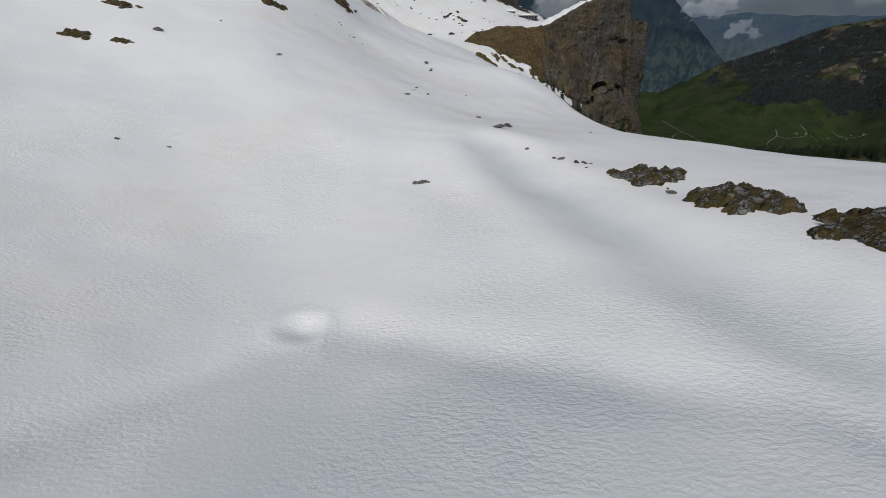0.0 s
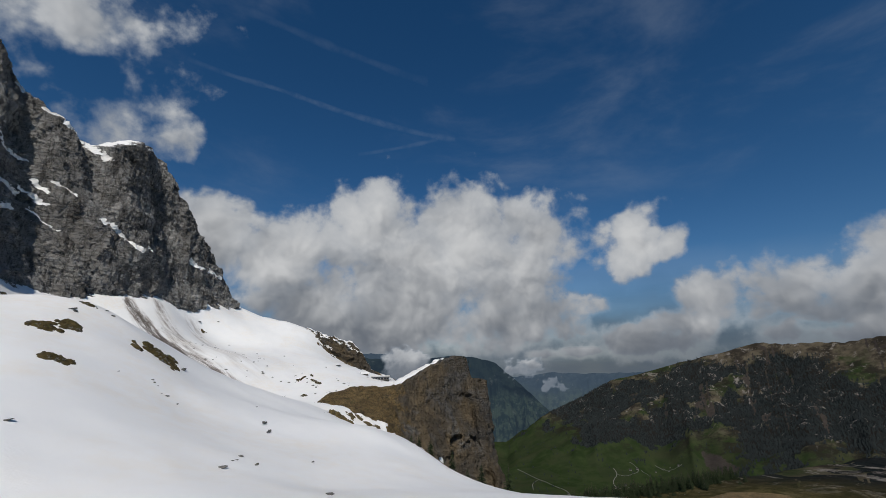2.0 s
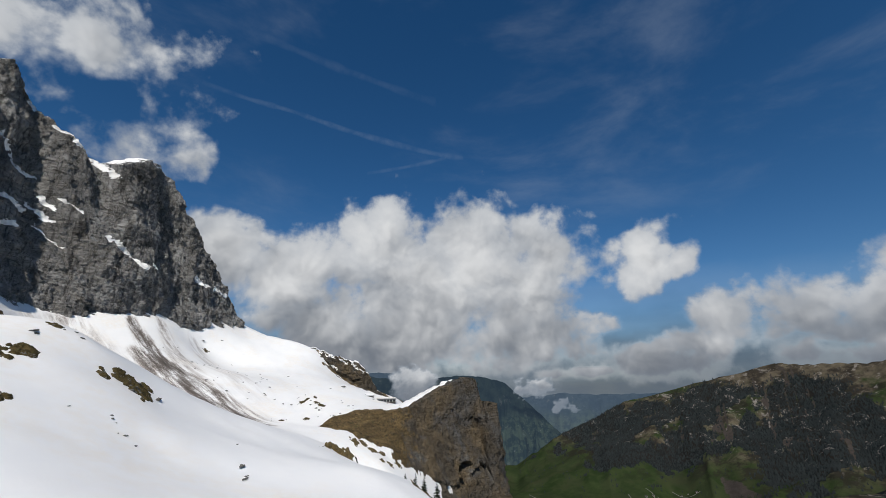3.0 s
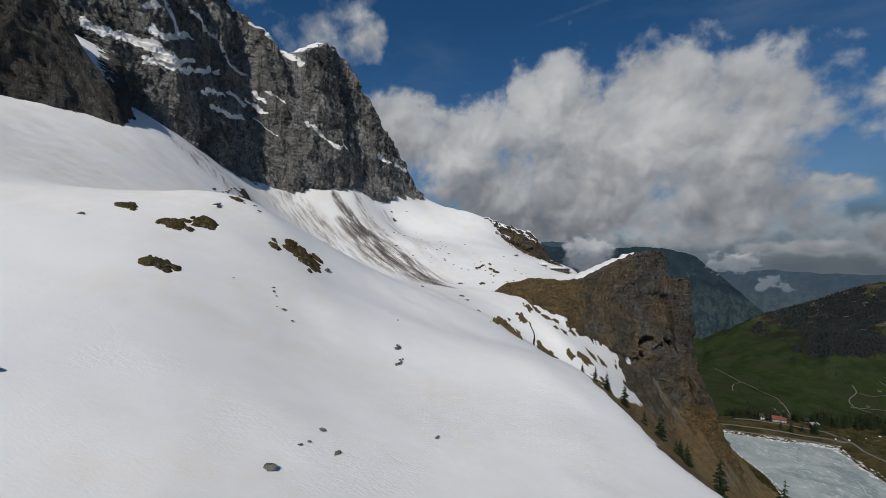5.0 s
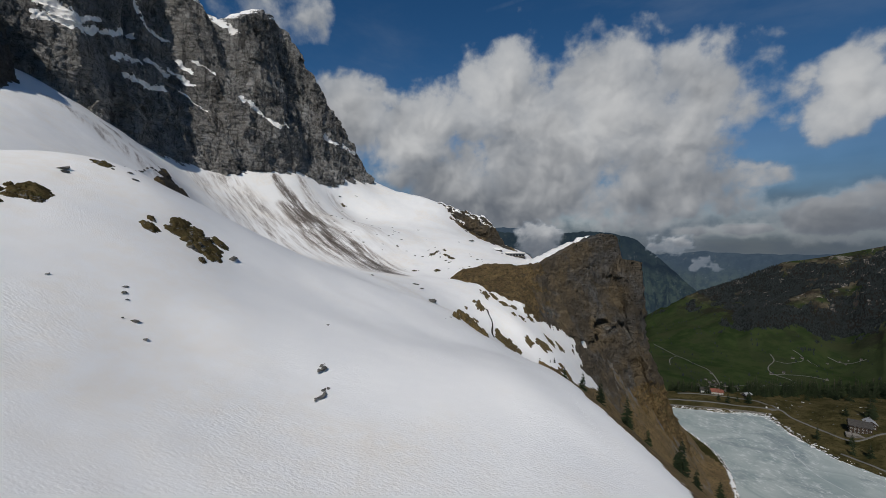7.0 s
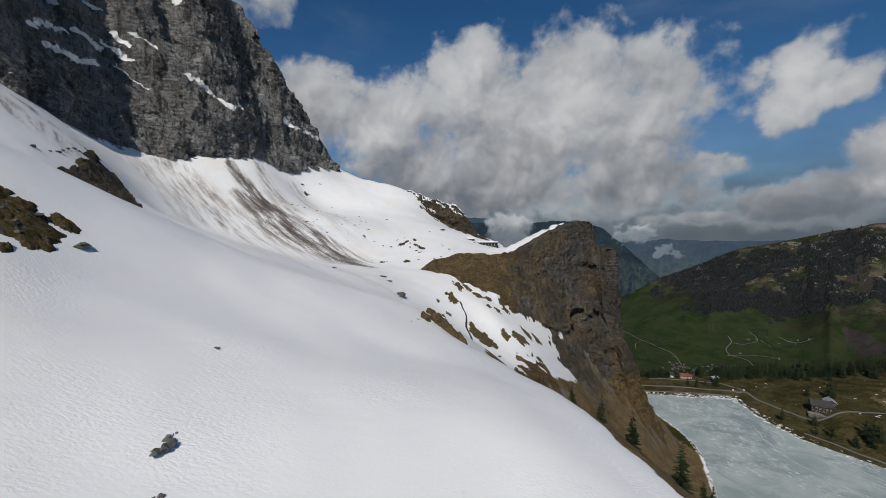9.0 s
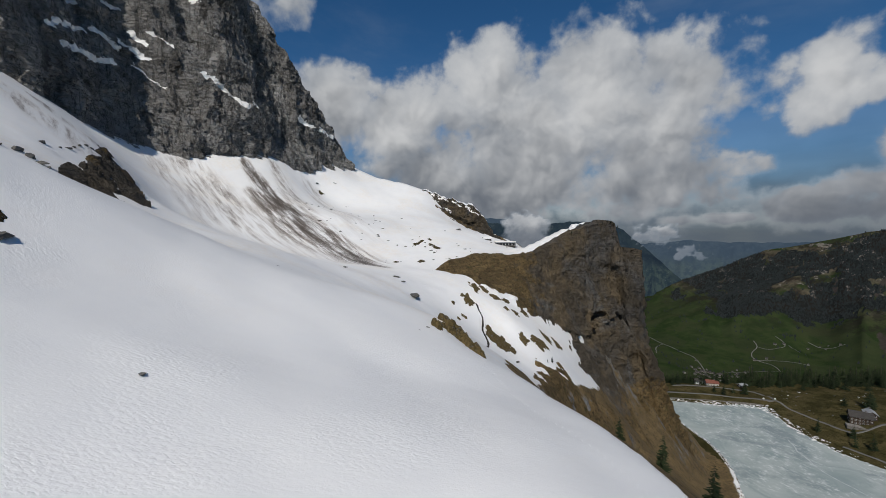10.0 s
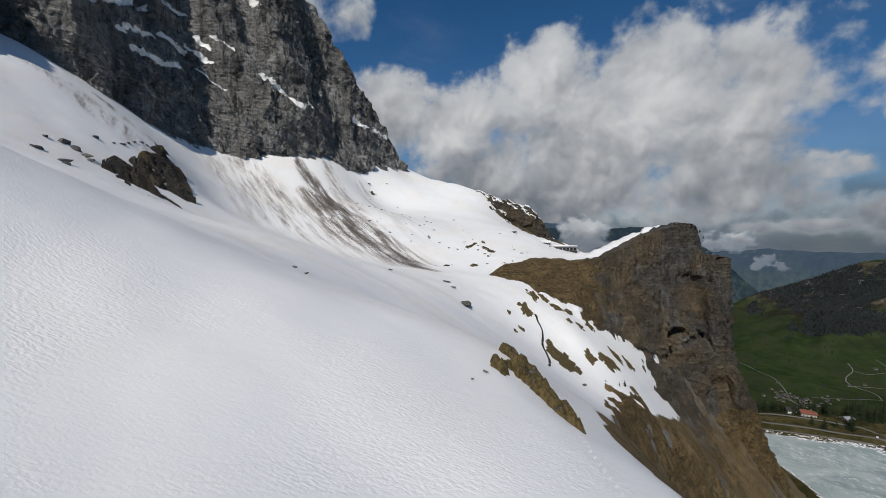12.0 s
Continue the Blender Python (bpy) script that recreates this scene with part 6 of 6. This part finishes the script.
def shore_ice():
    r = random.Random(3)
    places, sizes = [], []
    xs, ys = np.meshgrid(np.arange(180, 420, 1.3), np.arange(200, 490, 1.3))
    o = lake_out(xs, ys)
    pick = np.argwhere((o > np.where(xs < 270, -1.5, -5)) & (o < np.where(xs < 270, 2.5, 4)))
    for j, i in pick:
        x, y = xs[j, i], ys[j, i]
        dens = 0.75 if (y > 462 or (x < 260)) else (0.5 if y > 380 else 0.12)
        if r.random() < dens * 0.75:
            s = r.uniform(0.4, 1.3) if x < 280 and y < 450 else r.choice((0.5, 0.8, 1.2, 2.4))
            places.append((x, y, max(LAKE_Z + 0.1, ground_z(x, y)) + 0.1))
            sizes.append((s * 1.8, s, 0.45))
    ob, me = scatter("shore_ice", places, sizes, STONES[:4], "broken ice and snow slabs piled along the lake shore", "ice slabs")
    me.materials.append(SNOW)


shore_ice()

# grey boulders and last snow on the meadow beside the lake
r = random.Random(77)
for k in range(60):
    x, y = r.uniform(355, 520), r.uniform(370, 505)
    if math.hypot(x - 388, y - 405) < 18 or lake_out(np.array(x), np.array(y)) < 10:
        continue
    rock(x, y, r.choice((0.8, 1.1, 1.6, 2.2)), 700 + k, "pale grey boulder in the brown meadow", "boulders in the meadow", 0.6, 1.3)
for k in range(13):
    x, y = r.uniform(350, 520), r.uniform(372, 500)
    if math.hypot(x - 388, y - 405) < 16 or lake_out(np.array(x), np.array(y)) < 8:
        continue
    ob = new("snow_patch", mound_mesh(x, y, r.uniform(2, 6), r.uniform(1.2, 3), r.uniform(0, 180), 0.25, 800 + k, SNOW))
    ob.location = (x, y, ground_z(x, y))
    tagged(ob, "last thin snow patch lying on brown grass", "snow patch", "snow patches on the meadow")
# low masonry face of the dam above the ice
dam_line = [(222, 475.5), (250, 473), (285, 469), (315, 464.5), (332, 460)]
for (x0, y0), (x1, y1) in zip(dam_line, dam_line[1:]):
    ln = math.hypot(x1 - x0, y1 - y0)
    ob = new("dam_wall", box_mesh("dam_wall", (0, ln - 0.05, 0.0, 1.2, -1.5, 2.1), STONEWORK, 0.08))
    ob.matrix_basis = pose(x0, y0, LAKE_Z + 0.2, 0, 0, math.degrees(math.atan2(y1 - y0, x1 - x0)))
    tagged(ob, "low pale masonry wall of the dam above the ice", "dam wall", "lengths of the dam wall")

# ---------------------------------------------------------------- village and farms far below
FARM_PLASTER = plain("grey_plaster", (0.20, 0.185, 0.165), 0.9, 0.1, 0.3, 0.0)
FARM_WALL = box_mesh("wall", (-6, 6, -5, 5, -4, 5), FARM_PLASTER)
FARM_ROOF = gable_mesh(12, 10, 4, 1.0, 0.5, SHINGLE)
r = random.Random(12)
for k in range(70):
    if k < 52:
        x, y = 1090 + r.gauss(0, 38), 1815 + r.gauss(0, 45)
    else:
        x, y = r.choice(((1160, 2023), (1540, 2160), (1690, 2180), (1600, 1945), (1830, 2130), (1440, 2045), (1300, 1890), (1240, 1860)))
        x, y = x + r.gauss(0, 25), y + r.gauss(0, 25)
    ob = thing("farmhouse", (x, y, ground_z(x, y)), "small pale house with grey roof in the valley", "house", "houses in the valley", r.uniform(0, 180))
    ob.scale = (r.uniform(0.5, 1.0),) * 3
    part("wall", FARM_WALL, ob)
    part("roof", FARM_ROOF, ob, m=pose(0, 0, 5))


FAR_NEEDLES = plain("dark_conifer_needles", (0.014, 0.0185, 0.0185), 1.0, 0.02, 0.3, 0.0)


def woods():
    """Conifers on the mountain across the valley, too many to count."""
    g = np.random.default_rng(4)
    n = 130000
    a, d = np.radians(g.uniform(18, 74, n)), g.uniform(1500, 3900, n)
    x, y = d * np.sin(a), d * np.cos(a) - 40
    z = height(x, y)
    keep = (g.random(n) < wood_cover(x, y, z) * 0.75 + 0.009 * (z < -300)) & (z > -640)
    x, y, z = x[keep][:46000], y[keep][:46000], z[keep][:46000]
    h = g.uniform(7, 15, len(x))
    w = h * g.uniform(0.30, 0.46, len(x))
    ring = np.linspace(0, 2 * np.pi, 5, endpoint=False)
    px = x[:, None] + w[:, None] * np.cos(ring)
    py = y[:, None] + w[:, None] * np.sin(ring)
    pz = np.repeat(z[:, None] - 2, 5, 1)
    co = np.concatenate([np.stack([px, py, pz], -1), np.stack([x, y, z + h], -1)[:, None]], 1)
    tri = np.array([(i, (i + 1) % 5, 5) for i in range(5)])
    f = (tri[None] + 6 * np.arange(len(x))[:, None, None]).reshape(-1, 3)
    me = bpy.data.meshes.new("woods")
    me.vertices.add(len(x) * 6)
    me.vertices.foreach_set("co", co.reshape(-1).astype(np.float32))
    me.loops.add(f.size)
    me.loops.foreach_set("vertex_index", f.reshape(-1).astype(np.int32))
    me.polygons.add(len(f))
    me.polygons.foreach_set("loop_start", np.arange(0, f.size, 3, dtype=np.int32))
    me.materials.append(FAR_NEEDLES)
    me.update()
    me.validate()
    tagged(new("woods", me), "dark conifer woods on the mountain across the valley", "woods", kind="stuff")


woods()


# ---------------------------------------------------------------- footprints and meltwater
def footprints(line, label, seed):
    line = np.array(line, float)
    k = np.r_[0, np.cumsum(np.hypot(*np.diff(line, axis=0).T))]
    s = np.arange(0, k[-1], 0.36)
    x, y = np.interp(s, k, line[:, 0]), np.interp(s, k, line[:, 1])
    vs, fs = [], []
    r = random.Random(seed)
    for i, (a, b) in enumerate(zip(x, y)):
        a, b = a + (0.13 if i % 2 else -0.13) + r.uniform(-0.05, 0.05), b
        z = ground_z(a, b)
        j = len(vs)
        for ring, (rad, lift) in enumerate(((0.10, -0.02), (0.065, 0.002), (0.04, -0.012))):
            vs += [(a + rad * math.cos(t), b + 1.25 * rad * math.sin(t), z + lift) for t in np.linspace(0, 2 * math.pi, 8, endpoint=False)]
        for ring in range(2):
            fs += [(j + ring * 8 + q, j + ring * 8 + (q + 1) % 8, j + ring * 8 + 8 + (q + 1) % 8, j + ring * 8 + 8 + q) for q in range(8)]
        fs.append(tuple(j + 16 + q for q in range(8)))
    me = bpy.data.meshes.new("footprints")
    me.from_pydata(vs, [], fs)
    me.materials.append(SNOW)
    for p in me.polygons:
        p.use_smooth = True
    tagged(new("footprints", me), label, "footprints", kind="stuff")


footprints([(17.5, 3), (16.0, 8), (14.4, 13), (13.0, 18.5), (12.2, 26), (9.6, 33), (6.6, 39), (4.6, 48), (3.2, 54), (2.4, 62)], "trail of old footprints pressed into the snow", 8)
footprints([(-18.5, -70.6), (-16, -68.8), (-13.6, -68.3), (-9.7, -68.4), (-6.3, -69), (-3.2, -69.8), (-0.4, -70.7), (2, -72.1), (4.6, -73.4), (7.4, -74.8), (9.3, -76.1), (10.5, -76.9), (13, -78.8)],
           "faint line of prints along the snow hollow's rim", 9)
DARK_EARTH = plain("wet_earth", (0.028, 0.022, 0.015), 0.8, 0.8, 0.3, 0.03)
ribbon("melt_stream", [(11, 240), (13, 232), (12, 224), (15, 216), (13.5, 206), (14.5, 196)], 1.1, 0.25, DARK_EARTH, "dark melt stream cutting through the snow bench", "stream", waver=2.0, kind="structure", thick=0.4)
